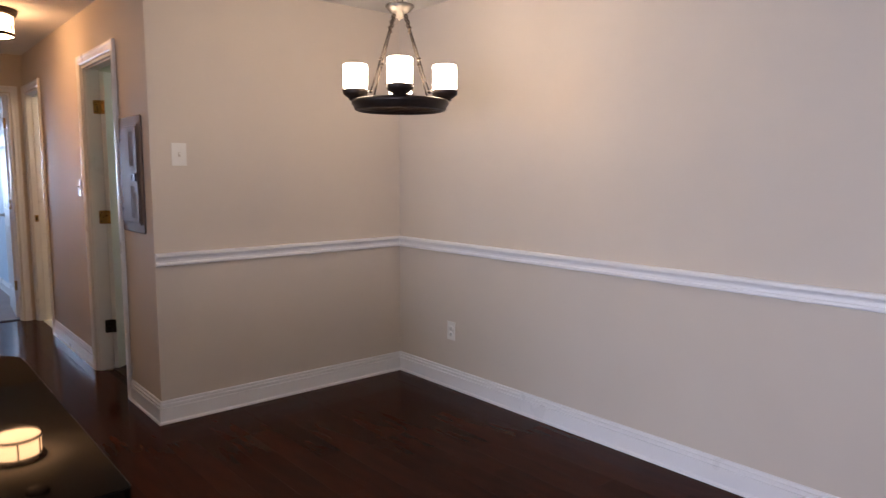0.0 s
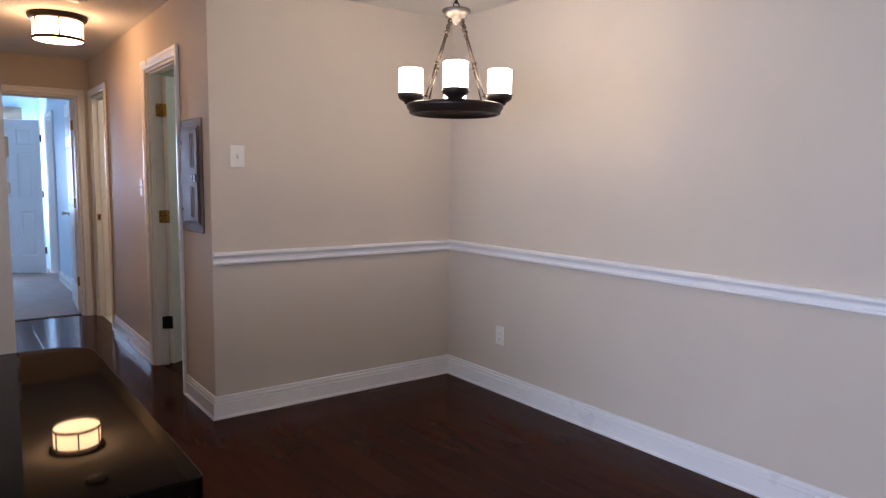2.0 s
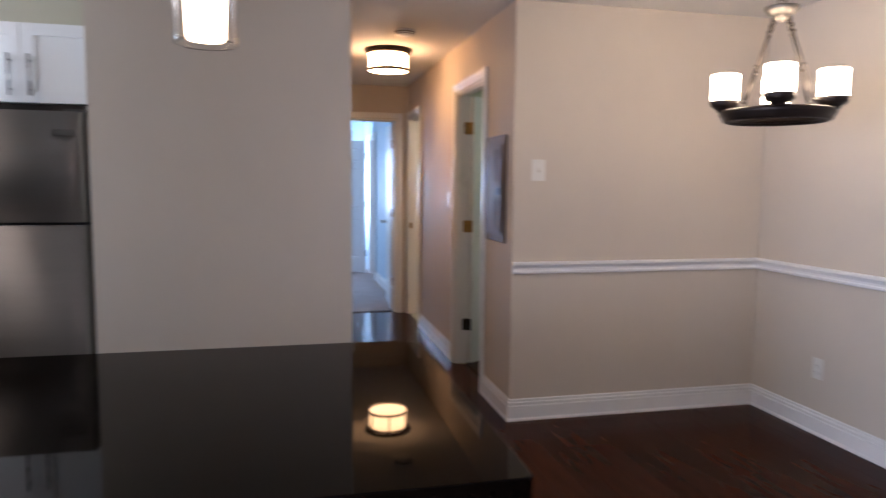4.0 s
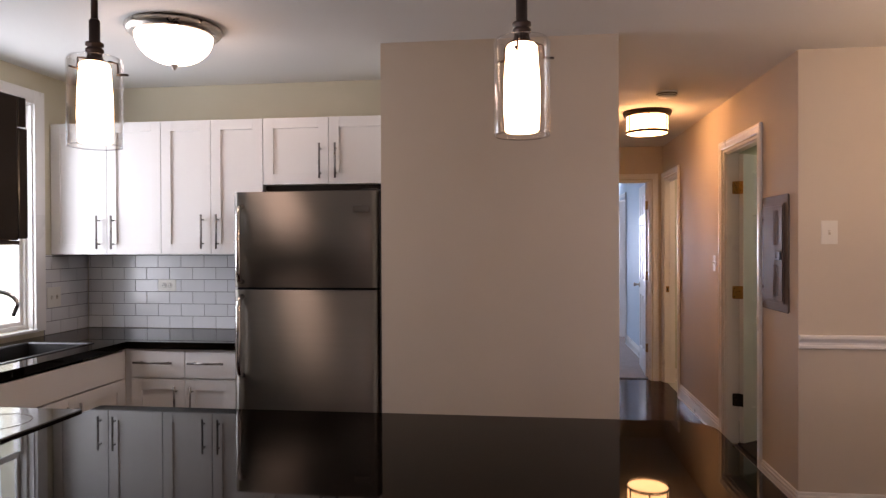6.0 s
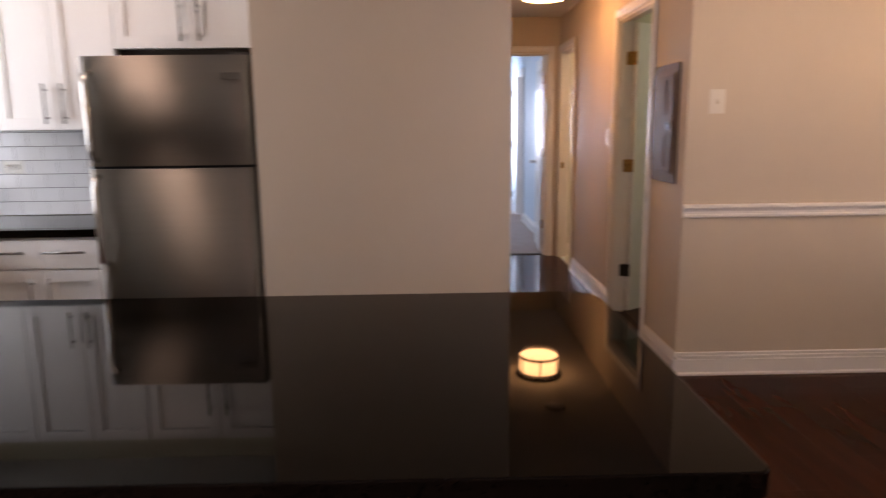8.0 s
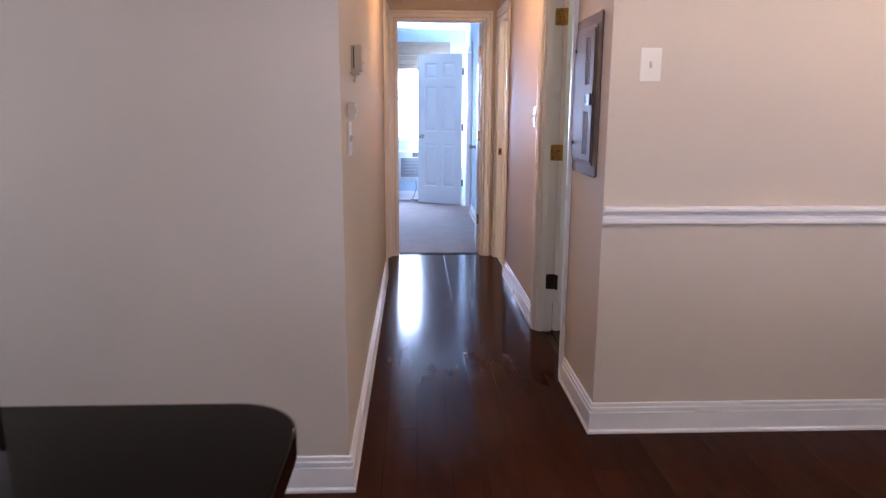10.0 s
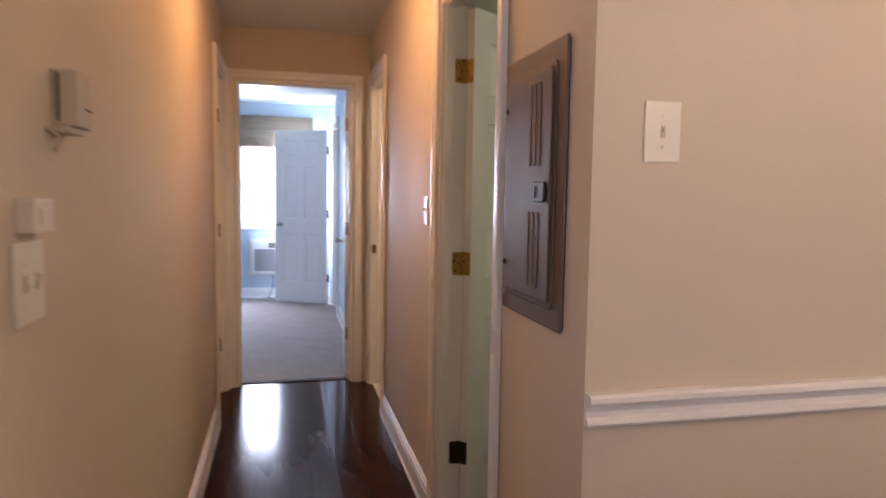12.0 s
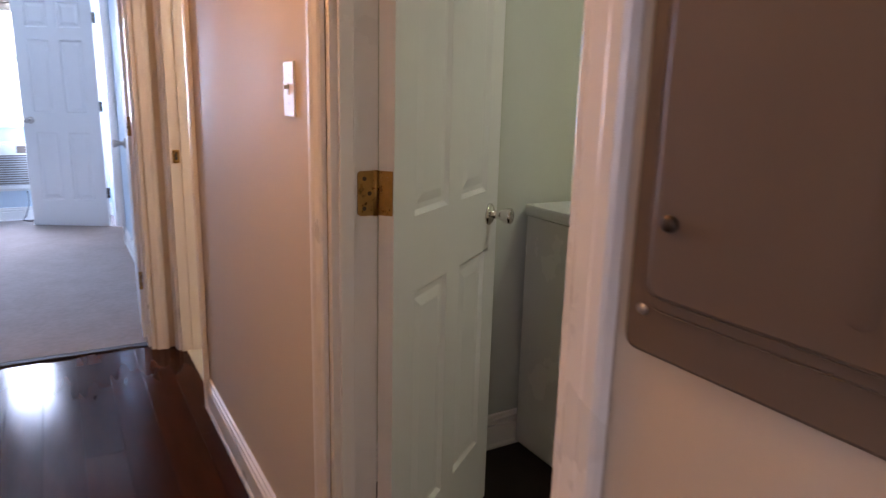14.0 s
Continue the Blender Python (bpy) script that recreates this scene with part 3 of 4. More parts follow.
faucet = thing("faucet", (-4.10, -0.68, CZ), "chrome gooseneck kitchen faucet behind the sink", "faucet")
part("base", lathe(bmesh.new(), [(0.028, 0), (0.028, 0.008), (0.02, 0.014), (0.019, 0.07), (0.013, 0.08)], (-4.10, -0.68, CZ), 20), CHROME, faucet)
arc = [(-4.10, -0.68, CZ + 0.08), (-4.10, -0.68, CZ + 0.22)] + [(-4.10 + 0.085 * (1 - math.cos(a)), -0.68 + 0.05 * (1 - math.cos(a)), CZ + 0.22 + 0.075 * math.sin(a)) for a in np.linspace(0.25, 3.0, 12)] + [(-3.955, -0.58, CZ + 0.17)]
part("spout", tube(bmesh.new(), arc, 0.011, 12), CHROME, faucet)
part("lever", tube(bmesh.new(), [(-4.10, -0.70, CZ + 0.05), (-4.10, -0.745, CZ + 0.062), (-4.12, -0.79, CZ + 0.085)], 0.006), CHROME, faucet)

# fridge
FX0, FX1, FY = -2.908, -2.136, -0.33
fr = thing("fridge", ((FX0 + FX1) / 2, 0.0, 0), "stainless steel top-freezer fridge in a wall recess", "fridge")
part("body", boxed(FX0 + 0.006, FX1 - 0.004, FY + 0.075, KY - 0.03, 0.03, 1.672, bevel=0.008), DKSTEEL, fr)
part("kick_grille", boxed(FX0 + 0.02, FX1 - 0.02, FY + 0.08, FY + 0.10, 0.0, 0.03), SHADOWGAP, fr)


def fridge_door(z0, z1, bar):
    bm = bmesh.new()
    pr = [(FX0, FY + 0.07), (FX0, FY + 0.022), (FX0 + 0.008, FY + 0.008), (FX0 + 0.03, FY)]
    pr += [(FX0 + 0.03 + (FX1 - FX0 - 0.07) * k / 16, FY - 0.006 * math.sin(math.pi * k / 16)) for k in range(1, 16)]
    pr += [(FX1 - 0.04, FY), (FX1 - 0.016, FY + 0.010), (FX1 - 0.004, FY + 0.028), (FX1, FY + 0.05), (FX1, FY + 0.07)]
    lo = [bm.verts.new((x, y, z0)) for x, y in pr]
    hi = [bm.verts.new((x, y, z1)) for x, y in pr]
    for k in range(len(pr) - 1):
        bm.faces.new((lo[k], lo[k + 1], hi[k + 1], hi[k])).smooth = True
    bm.faces.new((lo[-1], lo[0], hi[0], hi[-1]))
    bm.faces.new(lo)
    bm.faces.new(hi)
    d = part("door", bm, STEEL, fr, "brushed stainless door")
    a, b = bar
    x = FX0 + 0.052
    s = 1 if b > a else -1
    bm = tube(bmesh.new(), [(x, FY - 0.004, a), (x, FY - 0.04, a + s * 0.012), (x, FY - 0.055, a + s * 0.05), (x, FY - 0.055, b - s * 0.05), (x, FY - 0.04, b - s * 0.012), (x, FY - 0.004, b)], 0.013, 12)
    part("handle", bm, CHROME, d, "curved chrome bar handle")


fridge_door(1.196, 1.690, (1.615, 1.225))
fridge_door(0.10, 1.182, (0.74, 1.150))
part("gasket", boxed(FX0 + 0.012, FX1 - 0.01, FY + 0.028, FY + 0.072, 1.1822, 1.1958), SHADOWGAP, fr)
part("badge", boxed(-2.265, -2.180, FY - 0.0105, FY - 0.0025, 1.583, 1.612, bevel=0.001), STEEL, fr, "small plain metal badge")
# added dark strip: the shade in the gap between fridge and recess wall
part("gap_shade_strip", boxed(FX1 + 0.0005, FX1 + 0.007, FY + 0.03, FY + 0.30, 0.06, 1.688), DKSTEEL, fr, "dark strip standing in for the shaded gap between fridge and wall")
part("hinge_cap", boxed(FX1 - 0.09, FX1 - 0.01, FY + 0.02, FY + 0.12, 1.6905, 1.702, bevel=0.003), DKSTEEL, fr)

# peninsula
PX0, PX1, PY0, PY1, PZ = -2.735, -0.875, -2.685, -1.690, 0.910


def rounded(x0, x1, y0, y1, radii, n=8):
    """Outline of a rectangle; radii at (x0,y0), (x1,y0), (x1,y1), (x0,y1)."""
    pts = []
    for (cx, cy, sx, sy, a0), r in zip(((x0, y0, 1, 1, 180), (x1, y0, -1, 1, 270), (x1, y1, -1, -1, 0), (x0, y1, 1, -1, 90)), radii):
        for k in range(n + 1):
            a = radians(a0 + 90 * k / n)
            pts.append((cx + sx * r + r * math.cos(a), cy + sy * r + r * math.sin(a)))
    return pts


def slab_of(pts, z0, z1, bev=0.005):
    bm = bmesh.new()
    cx, cy = sum(p[0] for p in pts) / len(pts), sum(p[1] for p in pts) / len(pts)
    rings = []
    for ins, z in ((bev, z0), (0, z0 + bev), (0, z1 - bev), (bev * 0.3, z1 - bev * 0.3), (bev, z1)):
        rings.append([bm.verts.new((x + (ins if x < cx else -ins), y + (ins if y < cy else -ins), z)) for x, y in pts])
    k = len(pts)
    for a, b in zip(rings, rings[1:]):
        for j in range(k):
            bm.faces.new((a[j], a[(j + 1) % k], b[(j + 1) % k], b[j]))
    bm.faces.new(rings[0][::-1])
    bm.faces.new(rings[-1])
    return bm


top = thing("peninsula_counter", (-1.8, -2.2, PZ - 0.04), "mirror-polished black stone peninsula worktop with a rounded corner", "worktop")
part("slab", slab_of(rounded(PX0, PX1, PY0, PY1, (0.006, 0.02, 0.09, 0.006)), PZ - 0.04, PZ, 0.003), GRANITE, top)
pen = thing("peninsula_cabinet", (-1.85, -2.08, 0), "white base cabinet under the black peninsula top", "kitchen cabinet")
part("body", boxed(-2.733, -1.02, -2.41, -1.80, 0.10, PZ - 0.0405), CABW, pen)
part("back_panel", boxed(-2.733, -1.02, -2.43, -2.4105, 0.0, PZ - 0.0405, bevel=0.002), CABW, pen)
part("end_panel", boxed(-1.019, -1.00, -2.43, -1.79, 0.0, PZ - 0.0405, bevel=0.002), CABW, pen)
part("toe_kick", boxed(-2.733, -1.02, -2.40, -1.86, 0.0, 0.0995), SHADOWGAP, pen)

rg = thing("range", (-3.08, -2.17, 0), "black glass-top electric range at the end of the counter", "range")
part("body", boxed(-3.495, -2.738, -2.53, -1.80, 0.03, 0.900, bevel=0.004), BLACK, rg)
part("cooktop", boxed(-3.497, -2.7375, -2.45, -1.775, 0.901, 0.918, bevel=0.004), BLACK, rg, "black ceramic glass cooktop")
for cx, cy, r in ((-3.27, -2.28, 0.09), (-2.89, -2.28, 0.075), (-3.27, -1.95, 0.075), (-2.89, -1.95, 0.10)):
    part("burner_ring", lathe(bmesh.new(), [(r, 0.9183), (r, 0.9188), (r - 0.004, 0.9188), (r - 0.004, 0.9183), (r, 0.9183)], (cx, cy, 0), 32), PANELG, rg)
part("control_panel", boxed(-3.495, -2.738, -2.53, -2.455, 0.9005, 1.05, bevel=0.01), BLACK, rg)
part("oven_door", boxed(-3.485, -2.748, -1.799, -1.765, 0.20, 0.84, bevel=0.006), BLACK, rg)
part("handle", tube(bmesh.new(), [(-3.40, -1.765, 0.80), (-3.40, -1.725, 0.80), (-2.76, -1.725, 0.80), (-2.76, -1.765, 0.80)], 0.011), CHROME, rg)
for sx in (-3.455, -2.785):
    for sy in (-2.48, -1.86):
        part("foot", boxed(sx - 0.02, sx + 0.02, sy - 0.02, sy + 0.02, 0, 0.031), SHADOWGAP, rg)
mw = thing("microwave", (-3.10, -2.30, 1.420), "black over-the-range microwave under a wall cabinet", "microwave")
part("body", boxed(-3.46, -2.700, -2.538, -2.075, 1.430, 1.805, bevel=0.004), BLACK, mw)
part("door", boxed(-3.46, -2.92, -2.0745, -2.04, 1.435, 1.725, bevel=0.005), BLACK, mw)
part("control_panel", boxed(-2.918, -2.700, -2.0745, -2.04, 1.435, 1.725, bevel=0.005), BLACK, mw)
part("vent_grille", boxed(-3.46, -2.700, -2.0745, -2.045, 1.728, 1.805, bevel=0.003), BLACK, mw)
part("base_plate", boxed(-3.45, -2.710, -2.50, -2.06, 1.419, 1.4298), DKSTEEL, mw)
rc = thing("wall_cabinet", (-3.10, -2.35, 1.807), "white wall cabinet over the microwave", "kitchen cabinet", "wall cabinets")
part("body", boxed(-3.46, -2.700, -2.538, -2.19, 1.807, 2.136, bevel=0.001), CABW, rc)
shaker("door", 2.700, 3.10, 1.81, 2.134, 0, rc, None, Matrix.Translation((0, -2.19, 0)) @ Matrix.Rotation(math.pi, 4, "Z"))
shaker("door", 3.10, 3.46, 1.81, 2.134, 0, rc, None, Matrix.Translation((0, -2.19, 0)) @ Matrix.Rotation(math.pi, 4, "Z"))

# ---- lamps ----


def pendant(x, y):
    p = thing("pendant_lamp", (x, y, H), "lit pendant with clear glass cylinder round an opal shade", "pendant lamp", "pendants over the peninsula")
    z0 = 1.625
    part("canopy", lathe(bmesh.new(), [(0.0, H - 0.03), (0.02, H - 0.03), (0.055, H - 0.02), (0.062, H - 0.001)], (x, y, 0)), DARKBR, p)
    part("rod", tube(bmesh.new(), [(x, y, H - 0.03), (x, y, z0 + 0.25)], 0.007), DARKBR, p)
    part("socket", lathe(bmesh.new(), [(0.008, z0 + 0.270), (0.011, z0 + 0.265), (0.011, z0 + 0.222), (0.018, z0 + 0.219), (0.018, z0 + 0.213), (0.012, z0 + 0.210), (0.018, z0 + 0.206), (0.018, z0 + 0.200), (0.014, z0 + 0.197), (0.017, z0 + 0.185), (0.026, z0 + 0.179), (0.0, z0 + 0.178)], (x, y, 0), 24), DARKBR, p, "dark bronze turned socket")
    part("shade", lathe(bmesh.new(), [(0.0, z0 + 0.177), (0.026, z0 + 0.177), (0.030, z0 + 0.172), (0.0345, z0 + 0.11), (0.0355, z0 + 0.06), (0.033, z0 + 0.012), (0.030, z0 + 0.008), (0.0, z0 + 0.009)], (x, y, 0), 32), SHADE_PD, p, "glowing opal glass shade")
    r = 0.0545
    cyl = part("glass_cylinder", lathe(bmesh.new(), [(r - 0.0025, z0 + 0.004), (r - 0.0005, z0), (r, z0 + 0.004), (r, z0 + 0.180), (r - 0.004, z0 + 0.187), (r - 0.008, z0 + 0.186), (r - 0.003, z0 + 0.178), (r - 0.0025, z0 + 0.004)], (x, y, 0), 48), SHEER, p, "clear glass cylinder")
    cyl.visible_shadow = False
    for k in range(3):
        a = radians(20 + 120 * k)
        c, s = math.cos(a), math.sin(a)
        bm = tube(bmesh.new(), [(x + 0.026 * c, y + 0.026 * s, z0 + 0.182), (x + 0.044 * c, y + 0.044 * s, z0 + 0.178), (x + 0.046 * c, y + 0.046 * s, z0 + 0.155)], 0.0022, 6)
        tube(bm, [(x + 0.042 * c, y + 0.042 * s, z0 + 0.155), (x + 0.066 * c, y + 0.066 * s, z0 + 0.155)], 0.0025, 6)
        part("clip", bm, DARKBR, p)


pendant(-1.399, -2.36)
pendant(-2.296, -2.350)


def chandelier(x, y):
    c = thing("chandelier", (x, y, H), "dark bronze ring chandelier with lit white glass shades hung on chains", "chandelier")
    zr = 1.652
    part("ceiling_canopy", lathe(bmesh.new(), [(0.0, H - 0.035), (0.02, H - 0.033), (0.06, H - 0.012), (0.065, H - 0.001)], (x, y, 0)), NICKEL, c)
    part("stem", tube(bmesh.new(), [(x, y, H - 0.03), (x, y, 2.150)], 0.006), DARKBR, c)
    part("loop", tube(bmesh.new(), [(x + 0.016 * math.cos(a), y, 2.139 + 0.02 * math.sin(a)) for a in np.linspace(0, 6.28, 17)], 0.003, 6), DARKBR, c)
    part("hub", lathe(bmesh.new(), [(0.0, 2.126), (0.062, 2.124), (0.066, 2.116), (0.055, 2.103), (0.046, 2.093), (0.032, 2.087), (0.030, 2.073), (0.012, 2.069), (0.008, 2.059), (0.0, 2.056)], (x, y, 0)), HUBMETAL, c, "brushed metal flared hub")
    R = 0.187
    part("ring", lathe(bmesh.new(), [(R, zr + 0.012), (R + 0.008, zr), (R + 0.022, zr + 0.006), (R + 0.024, zr + 0.018), (R + 0.034, zr + 0.030), (R + 0.036, zr + 0.044), (R + 0.030, zr + 0.050), (R - 0.022, zr + 0.050), (R - 0.024, zr + 0.044), (R - 0.02, zr + 0.012), (R, zr + 0.012)], (x, y, 0), 64), DARKBR, c, "broad dark bronze ring")
    face = math.atan2(-3.74 - y, -1.2 - x)
    for k in range(4):
        a = face + math.pi * k / 2
        px, py = x + 0.203 * math.cos(a), y + 0.203 * math.sin(a)
        part("cup", lathe(bmesh.new(), [(0.030, zr + 0.048), (0.030, zr + 0.056), (0.046, zr + 0.066), (0.056, zr + 0.074), (0.060, zr + 0.092), (0.058, zr + 0.096), (0.0, zr + 0.096)], (px, py, 0), 32), DARKBR, c)
        part("shade", lathe(bmesh.new(), [(0.046, zr + 0.097), (0.0545, zr + 0.101), (0.0545, zr + 0.205), (0.048, zr + 0.209), (0.045, zr + 0.207), (0.044, zr + 0.12), (0.0, zr + 0.12)], (px, py, 0), 40), SHADE_CH, c, "glowing white glass cylinder shade")
    for off in (-135, -45, 45, 135):
        e = face + radians(off)
        top = Vector((x + 0.036 * math.cos(e), y + 0.036 * math.sin(e), 2.079))
        low = Vector((x + 0.190 * math.cos(e), y + 0.190 * math.sin(e), zr + 0.052))
        way = low - top
        bm = bmesh.new()
        w = way.normalized()
        for j in range(4):
            p0 = top + way * (0.03 + 0.035 * j)
            side = way.orthogonal().normalized() if j % 2 else way.cross(way.orthogonal()).normalized()
            tube(bm, [p0 + 0.011 * math.cos(q) * w + 0.0065 * math.sin(q) * side for q in np.linspace(0, 6.28, 11)], 0.003, 5)
        for f0, f1 in ((0.18, 0.54), (0.56, 0.93)):
            tube(bm, [top + way * f0, top + way * f1], 0.0038, 7)
        for f0 in (0.17, 0.55, 0.94):
            lathe(bm, [(0.0, -0.009), (0.007, -0.005), (0.009, 0), (0.007, 0.005), (0.0, 0.009)], tuple(top + way * f0), 10)
        part("chain", bm, AGED, c, "slender aged metal rod and link chain")


chandelier(0.745, -1.19)

d = thing("dome_ceiling_lamp", (-2.985, -0.765, H), "lit opal dome lamp with nickel rim on the kitchen ceiling", "ceiling lamp")
part("rim", lathe(bmesh.new(), [(0.205, H - 0.001), (0.212, H - 0.012), (0.205, H - 0.028), (0.190, H - 0.040), (0.175, H - 0.046), (0.165, H - 0.040), (0.0, H - 0.03)], (-2.985, -0.765, 0), 56), NICKEL, d, "stepped brushed nickel rim")
part("dome", lathe(bmesh.new(), [(0.168, H - 0.042)] + [(0.168 * math.cos(a), H - 0.044 - 0.125 * math.sin(a)) for a in np.linspace(0.05, 1.57, 12)], (-2.985, -0.765, 0), 48), SHADE_KT, d, "glowing opal glass dome")
part("finial", lathe(bmesh.new(), [(0.016, H - 0.168), (0.017, H - 0.173), (0.009, H - 0.182), (0.010, H - 0.187), (0.0, H - 0.197)], (-2.985, -0.765, 0), 16), NICKEL, d)

HLX, HLY = -0.484, 1.58
d = thing("drum_ceiling_lamp", (HLX, HLY, H), "lit cream glass drum lamp with bronze bands on the hall ceiling", "ceiling lamp")
part("base", lathe(bmesh.new(), [(0.178, H - 0.001), (0.180, H - 0.010), (0.172, H - 0.030), (0.160, H - 0.038), (0.0, H - 0.036)], (HLX, HLY, 0), 56), DARKBR, d, "dark bronze ceiling pan")
part("glass", lathe(bmesh.new(), [(0.149, H - 0.039), (0.150, H - 0.16), (0.145, H - 0.165), (0.0, H - 0.166)], (HLX, HLY, 0), 56), SHADE_HL, d, "glowing cream glass drum")
part("band", lathe(bmesh.new(), [(0.1505, H - 0.148), (0.157, H - 0.148), (0.157, H - 0.168), (0.1505, H - 0.168), (0.1505, H - 0.148)], (HLX, HLY, 0), 56), DARKBR, d)
for k in range(6):
    a = radians(25 + 60 * k)
    cx, cy = HLX + 0.1535 * math.cos(a), HLY + 0.1535 * math.sin(a)
    part("strut", tube(bmesh.new(), [(cx, cy, H - 0.03), (cx, cy, H - 0.152)], 0.0055, 6), DARKBR, d)
sd = thing("smoke_detector", (-0.475, 0.905, H), "round white plastic smoke detector on the hall ceiling", "smoke detector")
part("body", lathe(bmesh.new(), [(0.066, H - 0.001), (0.066, H - 0.012), (0.060, H - 0.030), (0.042, H - 0.038), (0.0, H - 0.039)], (-0.475, 0.905, 0), 32), WHITEPL, sd)
part("vent_ring", lathe(bmesh.new(), [(0.0605, H - 0.0302), (0.062, H - 0.022), (0.066, H - 0.018), (0.0665, H - 0.013)], (-0.475, 0.905, 0), 32), PANELG, sd)
for nm, x, y, s in (("laundry_lamp", 1.35, 0.85, LAMP_LA), ("bath_lamp", 0.7, 2.5, LAMP_BA)):
    d = thing(nm, (x, y, H), "lit round ceiling lamp", "ceiling lamp")
    part("pan", lathe(bmesh.new(), [(0.13, H - 0.001), (0.13, H - 0.02), (0.0, H - 0.02)], (x, y, 0), 32), WHITEPL, d)
    part("diffuser", lathe(bmesh.new(), [(0.12, H - 0.021), (0.115, H - 0.05), (0.08, H - 0.075), (0.0, H - 0.085)], (x, y, 0), 32), s, d)

# ---- wall fittings ----


def plate(name, m, w, h, label, category, toggles=(), sockets=()):
    """A wall plate: local x across, z up, y out of the wall towards -y."""
    p = thing(name, m.translation, label, category)
    part("plate", mapped(boxed(-w / 2, w / 2, -0.0055, -0.0002, -h / 2, h / 2, bevel=0.002), m), PLASTIC, p)
    for u in toggles:
        part("collar", mapped(boxed(u - 0.005, u + 0.005, -0.0075, -0.0056, -0.012, 0.012), m), CHIME, p)
        part("toggle", mapped(boxed(u - 0.0035, u + 0.0035, -0.017, -0.0076, 0.0, 0.009, bevel=0.0012), m), PLASTIC, p)
        for z in (-0.03, 0.03):
            part("screw", mapped(lathe(bmesh.new(), [(0.003, -0.0056), (0.003, -0.0064), (0.0, -0.0066)], (u, 0, z), 10, "y"), m), PLASTIC, p)
    for u, z in sockets:
        bm = lathe(bmesh.new(), [(0.017, -0.0056), (0.0165, -0.0075), (0.0, -0.0078)], (u, 0, z), 20, "y")
        sock = part("socket", mapped(bm, m), PLASTIC, p)
        for du in (-0.006, 0.006):
            part("slot", mapped(boxed(u + du - 0.001, u + du + 0.001, -0.0088, -0.0079, z - 0.003, z + 0.005), m), SHADOWGAP, sock)
    return p


def facing(x, y, z, deg):
    return Matrix.Translation((x, y, z)) @ Matrix.Rotation(radians(deg), 4, "Z")


plate("light_switch", facing(0.149, 0.0, 1.468, 0), 0.080, 0.121, "ivory toggle light switch on the beige dining wall", "light switch", (0.0,))
plate("light_switch", facing(0.0, 1.553, 1.265, -90), 0.072, 0.118, "white toggle light switch on the hall wall", "light switch", (0.0,))
plate("wall_outlet", facing(XR, -0.542, 0.372, -90), 0.072, 0.118, "white outlet low on the dining wall", "outlet", (), ((0, 0.019), (0, -0.019)))
plate("wall_outlet", facing(-3.632, KY - 0.0072, 1.165, 0), 0.118, 0.072, "white outlet in the tiled backsplash", "outlet", (), ((-0.019, 0), (0.019, 0)))
plate("light_switch", facing(XL + 0.0085, -0.009, 1.113, 90), 0.116, 0.118, "white double switch in the tiles beside the window", "light switch", (-0.023, 0.023))
plate("light_switch", facing(HX, -0.150, 1.200, 90), 0.116, 0.118, "white double switch on the hall wall", "light switch", (-0.023, 0.023))
th = thing("thermostat", (HX, -0.12, 1.30), "small white thermostat above a switch in the hall", "thermostat")
part("body", boxed(HX + 0.0005, HX + 0.026, -0.190, -0.105, 1.272, 1.322, bevel=0.004), FITTING, th)
part("dial", boxed(HX + 0.0262, HX + 0.029, -0.170, -0.125, 1.286, 1.308), FITTING, th)
ch = thing("door_chime", (HX, 0.02, 1.437), "beige plastic door chime box on the hall wall", "door chime")
part("cover", boxed(HX + 0.0005, HX + 0.040, -0.020, 0.062, 1.437, 1.528, bevel=0.004), CHIME, ch)
part("side_slot", boxed(HX + 0.009, HX + 0.013, -0.0212, -0.0201, 1.445, 1.522), SHADOWGAP, ch, "dark open slot along the side")
part("face_seam", boxed(HX + 0.0401, HX + 0.0412, 0.022, 0.060, 1.466, 1.470), AGED, ch)
part("bracket", boxed(HX + 0.0005, HX + 0.030, -0.030, 0.050, 1.426, 1.4365, bevel=0.002), CHIME, ch)
part("hook", tube(bmesh.new(), [(HX + 0.0005, -0.045, 1.430), (HX + 0.020, -0.050, 1.418), (HX + 0.014, -0.058, 1.396)], 0.004, 8), CHIME, ch)

# breaker panel
pn = thing("breaker_panel", (0.0, 0.335, 1.036), "grey painted metal breaker panel recessed in the hall wall", "breaker panel")
P0, P1, Z0, Z1 = 0.111, 0.509, 1.036, 1.680


def on_hall(bm):
    """From (y, z, out) to the hall wall."""
    return mapped(bm, Matrix(((0, 0, -1, 0), (1, 0, 0, 0), (0, 1, 0, 0), (0, 0, 0, 1))))


part("trim_plate", on_hall(slab_of(rounded(P0, P1, Z0, Z1, (0.012,) * 4, 4), 0.0005, 0.010, 0.004)), PANELG, pn)
part("door_border", on_hall(slab_of(rounded(P0 + 0.042, P1 - 0.022, Z0 + 0.045, Z1 - 0.045, (0.02,) * 4, 4), 0.0102, 0.014, 0.003)), PANELG, pn)
pd = part("door", on_hall(slab_of(rounded(P0 + 0.055, P1 - 0.030, Z0 + 0.058, Z1 - 0.058, (0.014,) * 4, 4), 0.0142, 0.020, 0.004)), PANELG, pn)
for yy in (0.235, 0.265, 0.295):
    for za, zb in ((Z0 + 0.085, 1.298), (1.405, Z1 - 0.085)):
        part("rib", on_hall(slab_of(rounded(yy - 0.008, yy + 0.008, za, zb, (0.0075,) * 4, 4), 0.0202, 0.0216, 0.0012)), PANELG, pd)
